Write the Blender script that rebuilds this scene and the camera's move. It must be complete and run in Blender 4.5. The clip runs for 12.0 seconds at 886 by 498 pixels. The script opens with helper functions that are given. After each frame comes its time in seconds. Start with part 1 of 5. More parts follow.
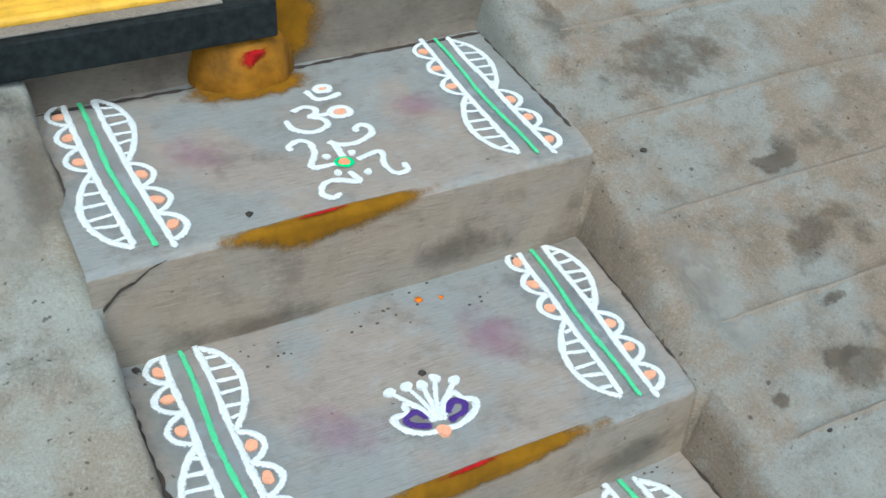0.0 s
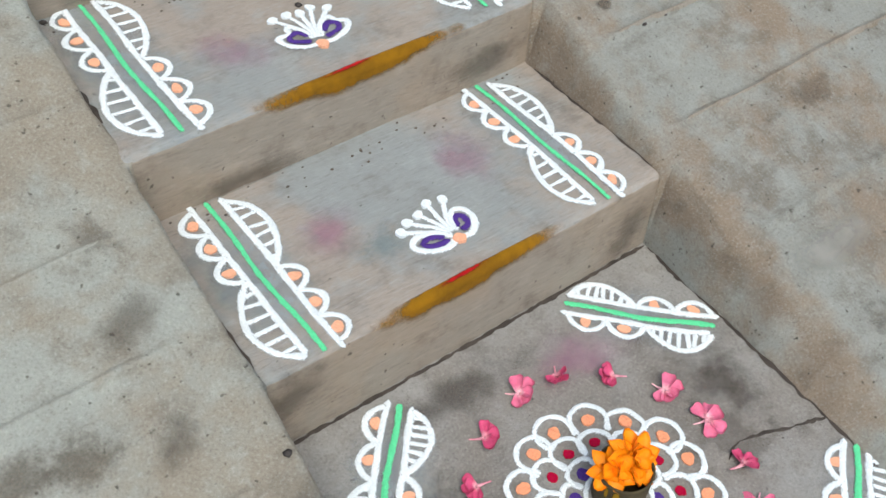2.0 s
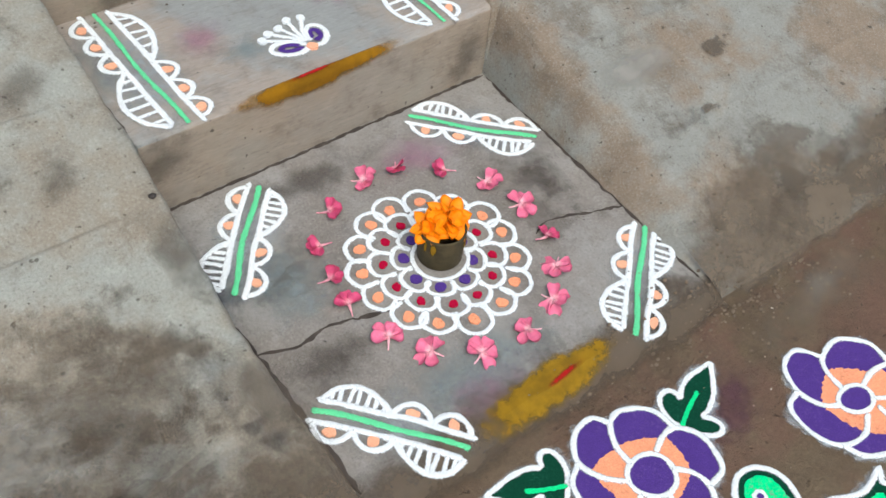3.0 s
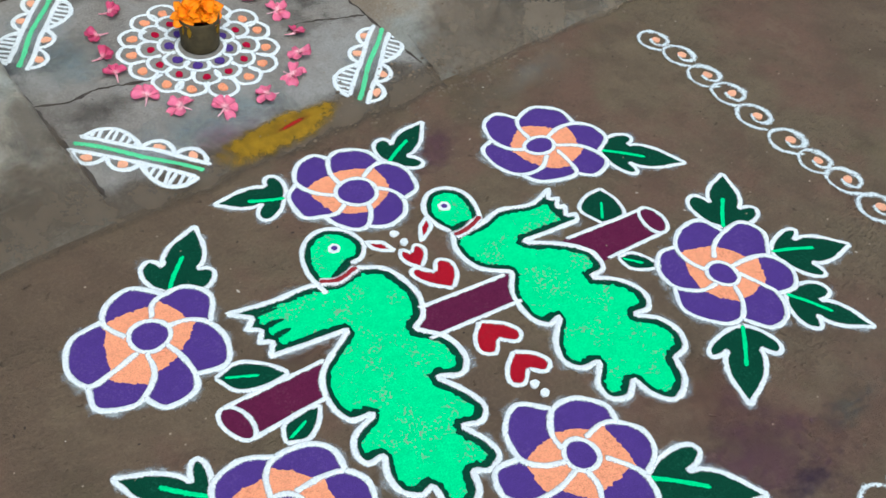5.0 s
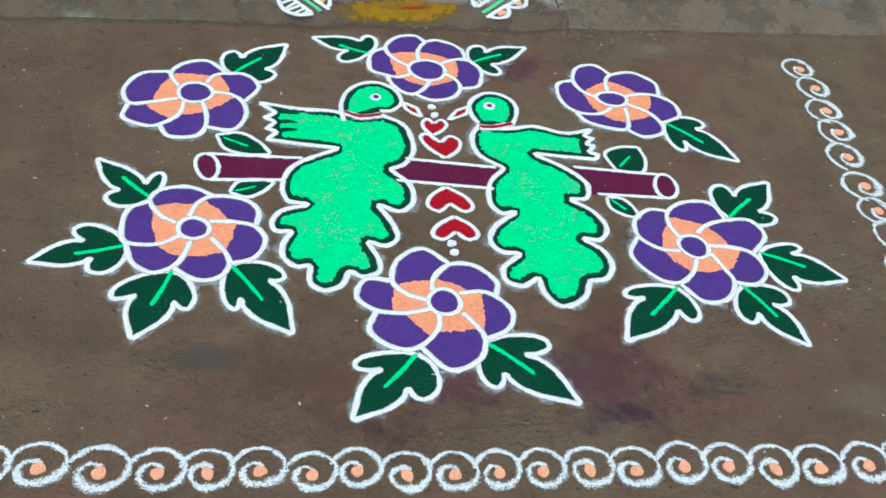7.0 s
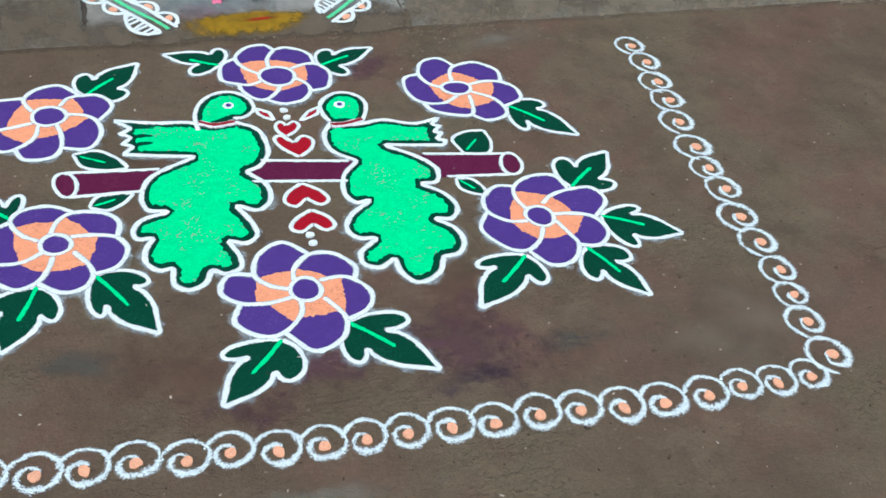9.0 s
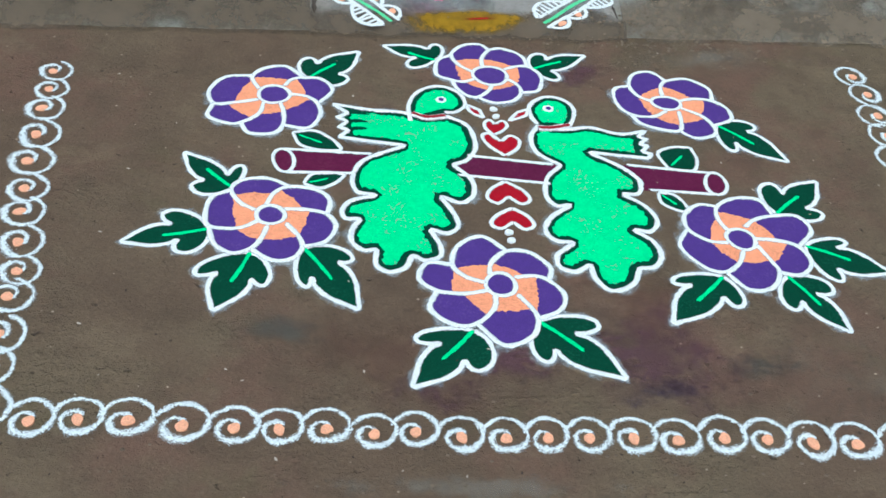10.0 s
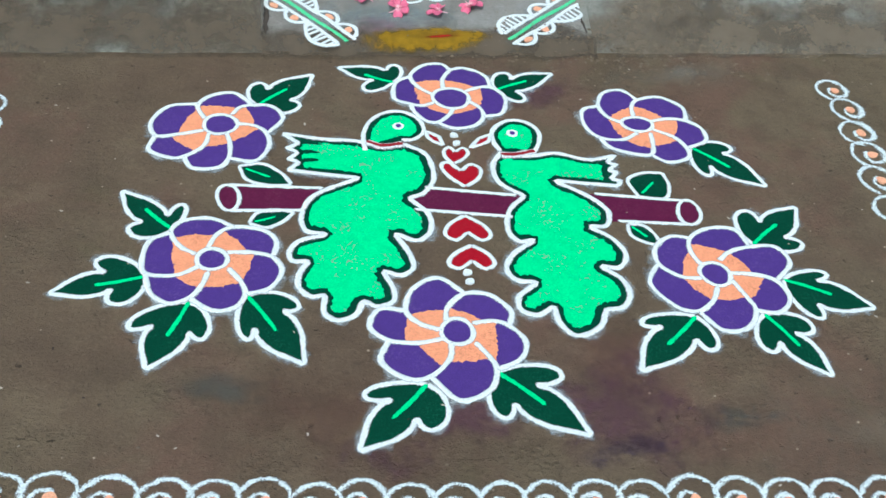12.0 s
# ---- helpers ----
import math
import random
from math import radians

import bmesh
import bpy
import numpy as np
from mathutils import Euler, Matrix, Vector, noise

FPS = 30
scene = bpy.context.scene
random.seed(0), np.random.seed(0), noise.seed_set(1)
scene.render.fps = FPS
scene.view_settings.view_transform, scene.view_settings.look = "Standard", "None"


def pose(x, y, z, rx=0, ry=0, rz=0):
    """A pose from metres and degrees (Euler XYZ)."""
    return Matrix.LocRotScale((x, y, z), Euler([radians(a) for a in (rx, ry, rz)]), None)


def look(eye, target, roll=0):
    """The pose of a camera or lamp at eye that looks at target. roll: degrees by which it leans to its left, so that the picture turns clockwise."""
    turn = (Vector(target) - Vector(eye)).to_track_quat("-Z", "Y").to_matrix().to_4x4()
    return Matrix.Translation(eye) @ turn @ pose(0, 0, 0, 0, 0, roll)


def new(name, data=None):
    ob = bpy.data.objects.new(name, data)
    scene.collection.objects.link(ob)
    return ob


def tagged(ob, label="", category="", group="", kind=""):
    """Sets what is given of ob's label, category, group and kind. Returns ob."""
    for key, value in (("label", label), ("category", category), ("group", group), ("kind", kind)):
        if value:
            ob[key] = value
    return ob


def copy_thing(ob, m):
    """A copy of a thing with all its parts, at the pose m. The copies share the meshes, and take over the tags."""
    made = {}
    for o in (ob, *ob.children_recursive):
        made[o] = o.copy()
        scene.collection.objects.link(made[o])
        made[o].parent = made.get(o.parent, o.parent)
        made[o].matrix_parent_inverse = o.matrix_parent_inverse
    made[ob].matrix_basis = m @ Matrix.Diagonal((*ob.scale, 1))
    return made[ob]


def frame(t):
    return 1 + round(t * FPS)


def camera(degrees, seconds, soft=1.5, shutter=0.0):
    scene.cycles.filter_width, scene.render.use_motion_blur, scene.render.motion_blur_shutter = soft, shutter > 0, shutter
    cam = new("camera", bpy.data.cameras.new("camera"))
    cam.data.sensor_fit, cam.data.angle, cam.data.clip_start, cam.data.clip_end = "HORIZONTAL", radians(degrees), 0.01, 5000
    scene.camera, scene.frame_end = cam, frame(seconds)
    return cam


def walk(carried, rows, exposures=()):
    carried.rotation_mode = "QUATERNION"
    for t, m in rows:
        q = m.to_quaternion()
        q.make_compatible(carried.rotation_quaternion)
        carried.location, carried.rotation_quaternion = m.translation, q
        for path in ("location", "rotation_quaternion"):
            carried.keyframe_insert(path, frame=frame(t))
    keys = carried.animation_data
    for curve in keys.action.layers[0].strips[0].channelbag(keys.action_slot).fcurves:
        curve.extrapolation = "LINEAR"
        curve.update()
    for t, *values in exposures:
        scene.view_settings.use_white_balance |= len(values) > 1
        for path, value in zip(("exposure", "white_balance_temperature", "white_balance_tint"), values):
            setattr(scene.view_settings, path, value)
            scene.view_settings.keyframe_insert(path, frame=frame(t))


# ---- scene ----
cam = camera(45.0, 12.0)
PATH = [
    (0, (-0.605, 0.233, 1.63), (0.194, 1.617, 0.427), 3.6),
    (0.5, (-0.686, 0.169, 1.642), (0.079, 1.556, 0.42), 4.4),
    (1, (-0.779, 0.059, 1.62), (-0.007, 1.408, 0.36), 4.5),
    (1.2, (-0.816, 0.012, 1.607), (-0.018, 1.318, 0.32), 4.8),
    (1.5, (-0.843, -0.04, 1.599), (-0.004, 1.132, 0.213), 5.1),
    (2, (-0.844, -0.158, 1.576), (0.036, 0.897, 0.122), 4.2),
    (2.5, (-0.93, -0.45, 1.573), (-0.009, 0.547, 0.104), 6.5),
    (2.7, (-0.949, -0.546, 1.592), (-0.024, 0.435, 0.115), 7.2),
    (4.3, (-1.16, -1.12, 1.51), (-0.092, -0.149, 0.126), 8.7),
    (4.5, (-1.159, -1.204, 1.526), (-0.099, -0.241, 0.13), 8.0),
    (5, (-1.067, -1.519, 1.527), (-0.036, -0.543, 0.119), 8.2),
    (5.5, (-0.956, -1.75, 1.529), (-0.016, -0.711, 0.102), 9.6),
    (6, (-0.755, -1.857, 1.454), (0.055, -0.726, 0.017), 13.4),
    (6.5, (-0.625, -2.029, 1.442), (-0.004, -0.746, 0.04), 10.7),
    (7, (-0.523, -2.313, 1.469), (-0.088, -0.928, 0.093), 10.8),
    (7.5, (-0.499, -2.42, 1.482), (-0.073, -1.0, 0.14), 9.8),
    (7.7, (-0.49, -2.433, 1.488), (-0.04, -1.02, 0.146), 8.9),
    (9.3, (-0.452, -2.466, 1.512), (0.157, -1.101, 0.182), 9.4),
    (9.5, (-0.471, -2.469, 1.508), (0.093, -1.087, 0.176), 9.5),
    (10, (-0.523, -2.484, 1.506), (-0.222, -1.038, 0.157), 7.6),
    (10.5, (-0.542, -2.498, 1.515), (-0.417, -1.019, 0.174), 5.9),
    (11, (-0.509, -2.49, 1.514), (-0.271, -1.01, 0.19), 6.5),
    (11.5, (-0.46, -2.46, 1.514), (-0.117, -0.988, 0.204), 7.5),
    (11.9, (-0.418, -2.357, 1.505), (-0.097, -0.918, 0.153), 6.7),
    (12, (-0.415, -2.317, 1.5), (-0.109, -0.889, 0.134), 6.8),
]
walk(cam, [(t, look(eye, target, roll)) for t, eye, target, roll in PATH],
     [(0.0, 0.78, 5900, -5), (1.0, 0.78, 5950, -5), (2.5, 0.79, 6650, 3), (4.5, 0.62, 6350, -1), (5.5, 0.62, 6150, -3), (6.5, 0.61, 6250, -3), (7.5, 0.63, 6200, -3), (9.5, 0.68, 6000, -4), (12.0, 0.69, 6000, -7)])

# ---- light ----
SUN_UP, SUN_ROUND = 58.0, 200.0
world = bpy.data.worlds.new("overcast_sky")
scene.world = world
world.use_nodes = True
wn = world.node_tree.nodes
sky = wn.new("ShaderNodeTexSky")
sky.sky_type, sky.sun_disc = "NISHITA", False
sky.sun_elevation, sky.sun_rotation = radians(SUN_UP), radians(SUN_ROUND)
sky.air_density, sky.dust_density, sky.ozone_density = 0.8, 2.5, 1.0
wn["Background"].inputs["Strength"].default_value = 0.13
world.node_tree.links.new(sky.outputs[0], wn["Background"].inputs["Color"])
sun = new("sun", bpy.data.lights.new("sun", "SUN"))
sun.data.energy, sun.data.angle, sun.data.color = 1.1, radians(35), (1.0, 0.98, 0.95)
sun.matrix_world = look((0.0, 0.0, 12.0), (3.0, 6.5, 0.0))


# ---- materials ----
def start(name, rough=0.9):
    m = bpy.data.materials.new(name)
    m.use_nodes = True
    t = m.node_tree
    b = t.nodes["Principled BSDF"]
    b.inputs["Roughness"].default_value = rough
    b.inputs["Specular IOR Level"].default_value = 0.25
    return m, t, b


def noise_node(t, scale, detail=4.0, rough=0.6, stretch=None):
    g = t.nodes.new("ShaderNodeNewGeometry")
    n = t.nodes.new("ShaderNodeTexNoise")
    n.inputs["Scale"].default_value, n.inputs["Detail"].default_value, n.inputs["Roughness"].default_value = scale, detail, rough
    src = g.outputs["Position"]
    if stretch:
        v = t.nodes.new("ShaderNodeVectorMath")
        v.operation = "MULTIPLY"
        v.inputs[1].default_value = stretch
        t.links.new(src, v.inputs[0])
        src = v.outputs[0]
    t.links.new(src, n.inputs["Vector"])
    return n.outputs[0]


def span(t, value, lo, hi, a=0.0, b=1.0):
    r = t.nodes.new("ShaderNodeMapRange")
    r.interpolation_type = "SMOOTHSTEP"
    for k, v in zip((1, 2, 3, 4), (lo, hi, a, b)):
        r.inputs[k].default_value = v
    t.links.new(value, r.inputs[0])
    return r.outputs[0]


def mix(t, fac, a, b, how="MIX"):
    n = t.nodes.new("ShaderNodeMix")
    n.data_type, n.blend_type = "RGBA", how
    for k, v in ((0, fac), (6, a), (7, b)):
        if isinstance(v, (tuple, list)):
            n.inputs[k].default_value = (*v[:3], 1.0)
        elif isinstance(v, (int, float)):
            n.inputs[k].default_value = v
        else:
            t.links.new(v, n.inputs[k])
    return n.outputs[2]


def calc(t, how, a, b):
    n = t.nodes.new("ShaderNodeMath")
    n.operation = how
    for k, v in enumerate((a, b)):
        if isinstance(v, (int, float)):
            n.inputs[k].default_value = v
        else:
            t.links.new(v, n.inputs[k])
    return n.outputs[0]


def bumped(t, b, height, strength, distance):
    n = t.nodes.new("ShaderNodeBump")
    n.inputs["Strength"].default_value, n.inputs["Distance"].default_value = strength, distance
    t.links.new(height, n.inputs["Height"])
    t.links.new(n.outputs[0], b.inputs["Normal"])


def shade(c, k):
    return tuple(v * k for v in c)


def cement(name, base, warm, dark, streak=None, speck=0.75, patch=2.6):
    """Worn cement: broad patches, damp stains, sand grain, pits."""
    m, t, b = start(name, 0.88)
    broad = noise_node(t, patch, 5, 0.62)
    mid = noise_node(t, 14.0, 6, 0.65)
    fine = noise_node(t, 190.0, 4, 0.75, streak)
    blotch = noise_node(t, patch * 2.3, 7, 0.7)
    col = mix(t, span(t, broad, 0.43, 0.57), base, warm)
    col = mix(t, span(t, blotch, 0.52, 0.68, 0.0, 0.6), col, dark)
    col = mix(t, span(t, mid, 0.5, 0.74, 0.0, 0.55), col, dark)
    col = mix(t, span(t, mid, 0.46, 0.3, 0.0, 0.4), col, shade(base, 1.3))
    k = 0.3 if streak else 0.42
    col = mix(t, span(t, fine, 0.5, 0.72, 0.0, k), col, shade(base, 1.5))
    col = mix(t, span(t, fine, 0.48, 0.3, 0.0, k), col, shade(dark, 0.75))
    pits = noise_node(t, 70.0, 2, 0.5)
    col = mix(t, span(t, pits, speck - 0.04, speck + 0.03, 0.0, 0.7), col, shade(dark, 0.45))
    t.links.new(col, b.inputs["Base Color"])
    h = calc(t, "ADD", calc(t, "MULTIPLY", mid, 0.6), calc(t, "MULTIPLY", fine, 0.35))
    bumped(t, b, calc(t, "SUBTRACT", h, calc(t, "MULTIPLY", span(t, pits, speck - 0.04, speck + 0.05), 0.3)), 0.8, 0.008)
    return m


def powder(name, col, flecks=None, share=0.0, worn=0.62, low=0.27, soft=0.16):
    """Loose coloured powder; its rim, where the first UV value falls to 0, breaks up into grains."""
    m, t, b = start(name, 1.0)
    b.inputs["Specular IOR Level"].default_value = 0.05
    grain = noise_node(t, 420.0, 2, 0.6)
    blot = noise_node(t, 55.0, 3, 0.6)
    c = mix(t, span(t, grain, 0.3, 0.7), shade(col, 0.82), shade(col, 1.12))
    c = mix(t, span(t, blot, 0.35, 0.7, 0.0, 0.35), c, shade(col, 0.78))
    if flecks:
        spots = calc(t, "MULTIPLY", span(t, noise_node(t, 190.0, 3, 0.7), 0.53, 0.6), span(t, noise_node(t, 16.0, 4, 0.6), 0.44, 0.6))
        c = mix(t, calc(t, "MULTIPLY", spots, share), c, flecks)
    t.links.new(c, b.inputs["Base Color"])
    uv = t.nodes.new("ShaderNodeUVMap")
    sep = t.nodes.new("ShaderNodeSeparateXYZ")
    t.links.new(uv.outputs[0], sep.inputs[0])
    rim = calc(t, "ADD", sep.outputs[0], calc(t, "MULTIPLY", calc(t, "SUBTRACT", grain, 0.5), worn * 1.6))
    rim = calc(t, "ADD", rim, calc(t, "MULTIPLY", calc(t, "SUBTRACT", blot, 0.5), worn))
    t.links.new(span(t, rim, low, low + soft), b.inputs["Alpha"])
    bumped(t, b, grain, 0.6, 0.003)
    return m


def stain(name, col, strength, ragged=0.8, low=0.05, high=0.6, scale=16.0):
    """A soft stain or dusting; it thins out where the first UV value falls to 0."""
    m, t, b = start(name, 0.95)
    n1, n2 = noise_node(t, scale, 5, 0.65), noise_node(t, 260.0, 2, 0.6)
    c = mix(t, span(t, n1, 0.3, 0.7), shade(col, 0.75), shade(col, 1.15))
    t.links.new(c, b.inputs["Base Color"])
    uv = t.nodes.new("ShaderNodeUVMap")
    sep = t.nodes.new("ShaderNodeSeparateXYZ")
    t.links.new(uv.outputs[0], sep.inputs[0])
    a = calc(t, "ADD", sep.outputs[0], calc(t, "MULTIPLY", calc(t, "SUBTRACT", n1, 0.5), ragged))
    a = calc(t, "ADD", a, calc(t, "MULTIPLY", calc(t, "SUBTRACT", n2, 0.5), 0.25))
    t.links.new(calc(t, "MULTIPLY", span(t, a, low, high), strength), b.inputs["Alpha"])
    return m


def earth(name):
    """Swept, trodden earth: reddish and olive patches, broom scuffs, clods and pits."""
    m, t, b = start(name, 0.82)
    broad, mid, fine = noise_node(t, 1.3, 5, 0.6), noise_node(t, 9.0, 7, 0.66, (1.0, 1.2, 1.0)), noise_node(t, 130.0, 4, 0.75)
    col = mix(t, span(t, broad, 0.4, 0.62), (0.134, 0.087, 0.056), (0.158, 0.114, 0.07))
    red = noise_node(t, 2.1, 5, 0.65)
    col = mix(t, span(t, red, 0.47, 0.62, 0.0, 0.75), col, (0.161, 0.086, 0.060))
    olive = noise_node(t, 3.4, 5, 0.68, (1.0, 1.3, 1.0))
    col = mix(t, span(t, olive, 0.56, 0.7, 0.0, 0.5), col, (0.131, 0.103, 0.054))
    col = mix(t, span(t, mid, 0.5, 0.76, 0.0, 0.4), col, (0.058, 0.039, 0.026))
    col = mix(t, span(t, fine, 0.48, 0.74, 0.0, 0.4), col, (0.234, 0.167, 0.108))
    col = mix(t, span(t, fine, 0.46, 0.3, 0.0, 0.32), col, (0.058, 0.039, 0.030))
    mottle = noise_node(t, 6.5, 6, 0.7)
    col = mix(t, span(t, mottle, 0.5, 0.62, 0.0, 0.34), col, (0.084, 0.054, 0.036))
    col = mix(t, span(t, mottle, 0.47, 0.36, 0.0, 0.34), col, (0.211, 0.149, 0.093))
    scuff = noise_node(t, 24.0, 7, 0.75, (1.0, 1.3, 1.0))
    col = mix(t, span(t, scuff, 0.57, 0.7, 0.0, 0.4), col, (0.049, 0.032, 0.025))
    col = mix(t, span(t, scuff, 0.44, 0.3, 0.0, 0.25), col, (0.199, 0.135, 0.097))
    pits = noise_node(t, 42.0, 3, 0.55)
    col = mix(t, span(t, pits, 0.69, 0.75, 0.0, 0.6), col, (0.041, 0.027, 0.022))
    col = mix(t, 1.0, col, (0.91, 0.925, 0.93), "MULTIPLY")
    t.links.new(col, b.inputs["Base Color"])
    clods = noise_node(t, 75.0, 4, 0.65, (1.0, 1.4, 1.0))
    crumbly = calc(t, "MULTIPLY", span(t, clods, 0.5, 0.66), span(t, noise_node(t, 2.6, 3, 0.6), 0.46, 0.62))
    h = calc(t, "ADD", calc(t, "MULTIPLY", mid, 0.8), calc(t, "MULTIPLY", fine, 0.3))
    h = calc(t, "ADD", h, calc(t, "MULTIPLY", scuff, 0.8))
    h = calc(t, "ADD", h, calc(t, "MULTIPLY", crumbly, 0.45))
    bumped(t, b, calc(t, "SUBTRACT", h, span(t, pits, 0.64, 0.78)), 0.7, 0.012)
    return m


def plain(name, col, rough=0.6, scale=30.0, vary=0.3, relief=0.002, spec=0.3):
    m, t, b = start(name, rough)
    b.inputs["Specular IOR Level"].default_value = spec
    n, f = noise_node(t, scale, 4, 0.6), noise_node(t, scale * 9, 3, 0.6)
    c = mix(t, span(t, n, 0.3, 0.7), shade(col, 1 - vary), shade(col, 1 + vary))
    c = mix(t, span(t, f, 0.4, 0.75, 0.0, 0.3), c, shade(col, 1.3))
    t.links.new(c, b.inputs["Base Color"])
    bumped(t, b, f, 0.4, relief)
    return m


def petal_stuff(name, col, base, rough=0.55):
    """Soft petal: the first UV value runs from the base to the tip."""
    m, t, b = start(name, rough)
    uv = t.nodes.new("ShaderNodeUVMap")
    sep = t.nodes.new("ShaderNodeSeparateXYZ")
    t.links.new(uv.outputs[0], sep.inputs[0])
    n = noise_node(t, 120.0, 3, 0.6)
    c = mix(t, span(t, sep.outputs[0], 0.0, 0.45), base, col)
    c = mix(t, span(t, n, 0.35, 0.7, 0.0, 0.5), c, shade(col, 0.7))
    t.links.new(c, b.inputs["Base Color"])
    b.inputs["Subsurface Weight"].default_value = 0.15
    b.inputs["Subsurface Radius"].default_value = (0.004, 0.002, 0.002)
    return m


M_STEP = cement("worn_step_cement", (0.278, 0.285, 0.276), (0.33, 0.28, 0.238), (0.165, 0.147, 0.128), (0.14, 1.0, 1.0))
M_RISER = cement("riser_cement", (0.3, 0.255, 0.208), (0.32, 0.255, 0.195), (0.165, 0.132, 0.104), (0.14, 1.0, 1.0))
M_SLAB = cement("grey_slab_cement", (0.285, 0.268, 0.248), (0.24, 0.215, 0.19), (0.14, 0.122, 0.106))
M_RAMP = cement("ramp_cement", (0.262, 0.26, 0.233), (0.24, 0.186, 0.137), (0.135, 0.108, 0.082), None, 0.72)
M_RAMP_PALE = cement("pale_ramp_cement", (0.308, 0.311, 0.276), (0.272, 0.234, 0.182), (0.15, 0.125, 0.098), None, 0.72, 2.1)
M_RIDGE = cement("sandy_mortar", (0.275, 0.238, 0.195), (0.25, 0.205, 0.16), (0.16, 0.12, 0.085))
# brown cement, its colour darkened to hold the shade under the doorway
M_PLINTH = cement("shaded_plinth_cement", (0.19, 0.16, 0.128), (0.2, 0.16, 0.12), (0.11, 0.09, 0.07), (0.25, 1.0, 1.0))
M_PLASTER = cement("house_plaster", (0.3, 0.27, 0.23), (0.26, 0.22, 0.18), (0.18, 0.15, 0.12))
M_EARTH = earth("packed_brown_earth")
M_GRANITE = plain("black_granite", (0.012, 0.016, 0.017), 0.5, 60.0, 0.5, 0.001, 0.25)
M_YELLOW = plain("yellow_painted_wood", (0.76, 0.43, 0.05), 0.5, 20.0, 0.15)
M_WHITE = powder("white_powder", (0.83, 0.86, 0.87), None, 0, 0.6, 0.08, 0.5)
M_THIN = powder("thin_white_powder", (0.74, 0.8, 0.82), None, 0, 1.0, 0.36, 0.5)
M_PURPLE = powder("purple_powder", (0.085, 0.042, 0.235), (0.16, 0.1, 0.3), 0.3)
M_PEACH = powder("peach_powder", (0.95, 0.37, 0.2), (0.55, 0.17, 0.1), 0.55)
M_PEACH_PALE = powder("pale_peach_powder", (0.92, 0.45, 0.28))
M_GREEN = powder("bright_green_powder", (0.012, 0.77, 0.275), (0.25, 0.36, 0.24), 0.95)
M_LINE_GREEN = powder("mint_green_powder", (0.15, 0.7, 0.33))
M_VEIN = powder("vein_green_powder", (0.02, 0.74, 0.26))
M_DARK = powder("dark_green_powder", (0.006, 0.056, 0.031), (0.015, 0.1, 0.06), 0.5)
M_MAROON = powder("maroon_powder", (0.115, 0.014, 0.052), (0.17, 0.05, 0.09), 0.35)
M_RED = powder("red_powder", (0.4, 0.008, 0.022), (0.3, 0.02, 0.03), 0.5)
M_BRICK = powder("brick_red_powder", (0.33, 0.03, 0.04))
M_CRIMSON = powder("crimson_powder", (0.42, 0.006, 0.04))
M_TURMERIC = stain("turmeric_paste", (0.235, 0.106, 0.002), 0.95, 0.9, 0.08, 0.6, 18.0)
M_TURMERIC_POWDER = stain("turmeric_powder", (0.27, 0.15, 0.008), 0.92, 0.7, 0.1, 0.45, 30.0)
M_KUMKUM = stain("red_kumkum", (0.39, 0.006, 0.008), 0.95, 1.0, 0.1, 0.75, 60.0)
M_PINK_DUST = stain("pink_dust", (0.42, 0.19, 0.28), 0.38, 1.9, 0.1, 1.1, 12.0)
M_TEAL_DUST = stain("pale_teal_dust", (0.24, 0.3, 0.31), 0.5, 1.6, 0.05, 1.0, 10.0)
M_CHALK_DUST = stain("pale_chalk_dust", (0.36, 0.4, 0.42), 0.5, 1.3, 0.0, 1.0, 16.0)
M_FRINGE = stain("loose_white_dust", (0.5, 0.55, 0.58), 0.5, 1.3, 0.15, 1.0, 70.0)
M_VIOLET_DUST = stain("violet_dust", (0.06, 0.04, 0.085), 0.6, 2.0, 0.25, 0.95, 13.0)
M_GREY_DUST = stain("grey_green_dust", (0.1, 0.1, 0.085), 0.5, 1.8, 0.2, 1.0, 11.0)
M_SMUDGE = stain("pale_smudge", (0.24, 0.21, 0.17), 0.4, 2.2, 0.3, 1.0, 14.0)
M_WINE_DUST = stain("wine_red_dust", (0.12, 0.05, 0.072), 0.5, 2.2, 0.3, 1.0, 10.0)
M_DAMP = stain("damp_stain", (0.095, 0.073, 0.055), 0.27, 2.6, 0.5, 0.95, 17.0)
M_DAMP_WIDE = stain("broad_damp_stain", (0.12, 0.097, 0.075), 0.42, 1.9, 0.15, 0.9, 9.0)
M_SOIL = stain("brown_soil_stain", (0.13, 0.098, 0.068), 0.45, 2.4, 0.4, 0.9, 13.0)
M_SOIL_DUSTY = stain("dusty_washed_soil", (0.165, 0.128, 0.092), 0.75, 1.8, 0.2, 1.0, 11.0)
M_SOIL_FOOT = stain("washed_soil", (0.115, 0.086, 0.06), 0.8, 1.6, 0.15, 0.95, 10.0)
M_RISER_STAIN = stain("riser_damp", (0.085, 0.07, 0.055), 0.4, 1.9, 0.15, 1.0, 13.0)
M_PALE = stain("pale_cement_smear", (0.33, 0.31, 0.275), 0.6, 1.2, 0.15, 0.85, 9.0)
M_CRACK = plain("crack_shadow", (0.06, 0.048, 0.04), 1.0)
M_CLAY = plain("dark_clay", (0.06, 0.045, 0.02), 0.75, 40.0, 0.25, 0.002)
M_PEBBLE = plain("dark_speck", (0.05, 0.042, 0.038), 0.9, 80.0)
M_ORANGE = petal_stuff("orange_petal", (1.0, 0.285, 0.003), (0.9, 0.2, 0.003))
M_PINK = petal_stuff("pink_petal", (0.76, 0.17, 0.29), (0.88, 0.5, 0.55))
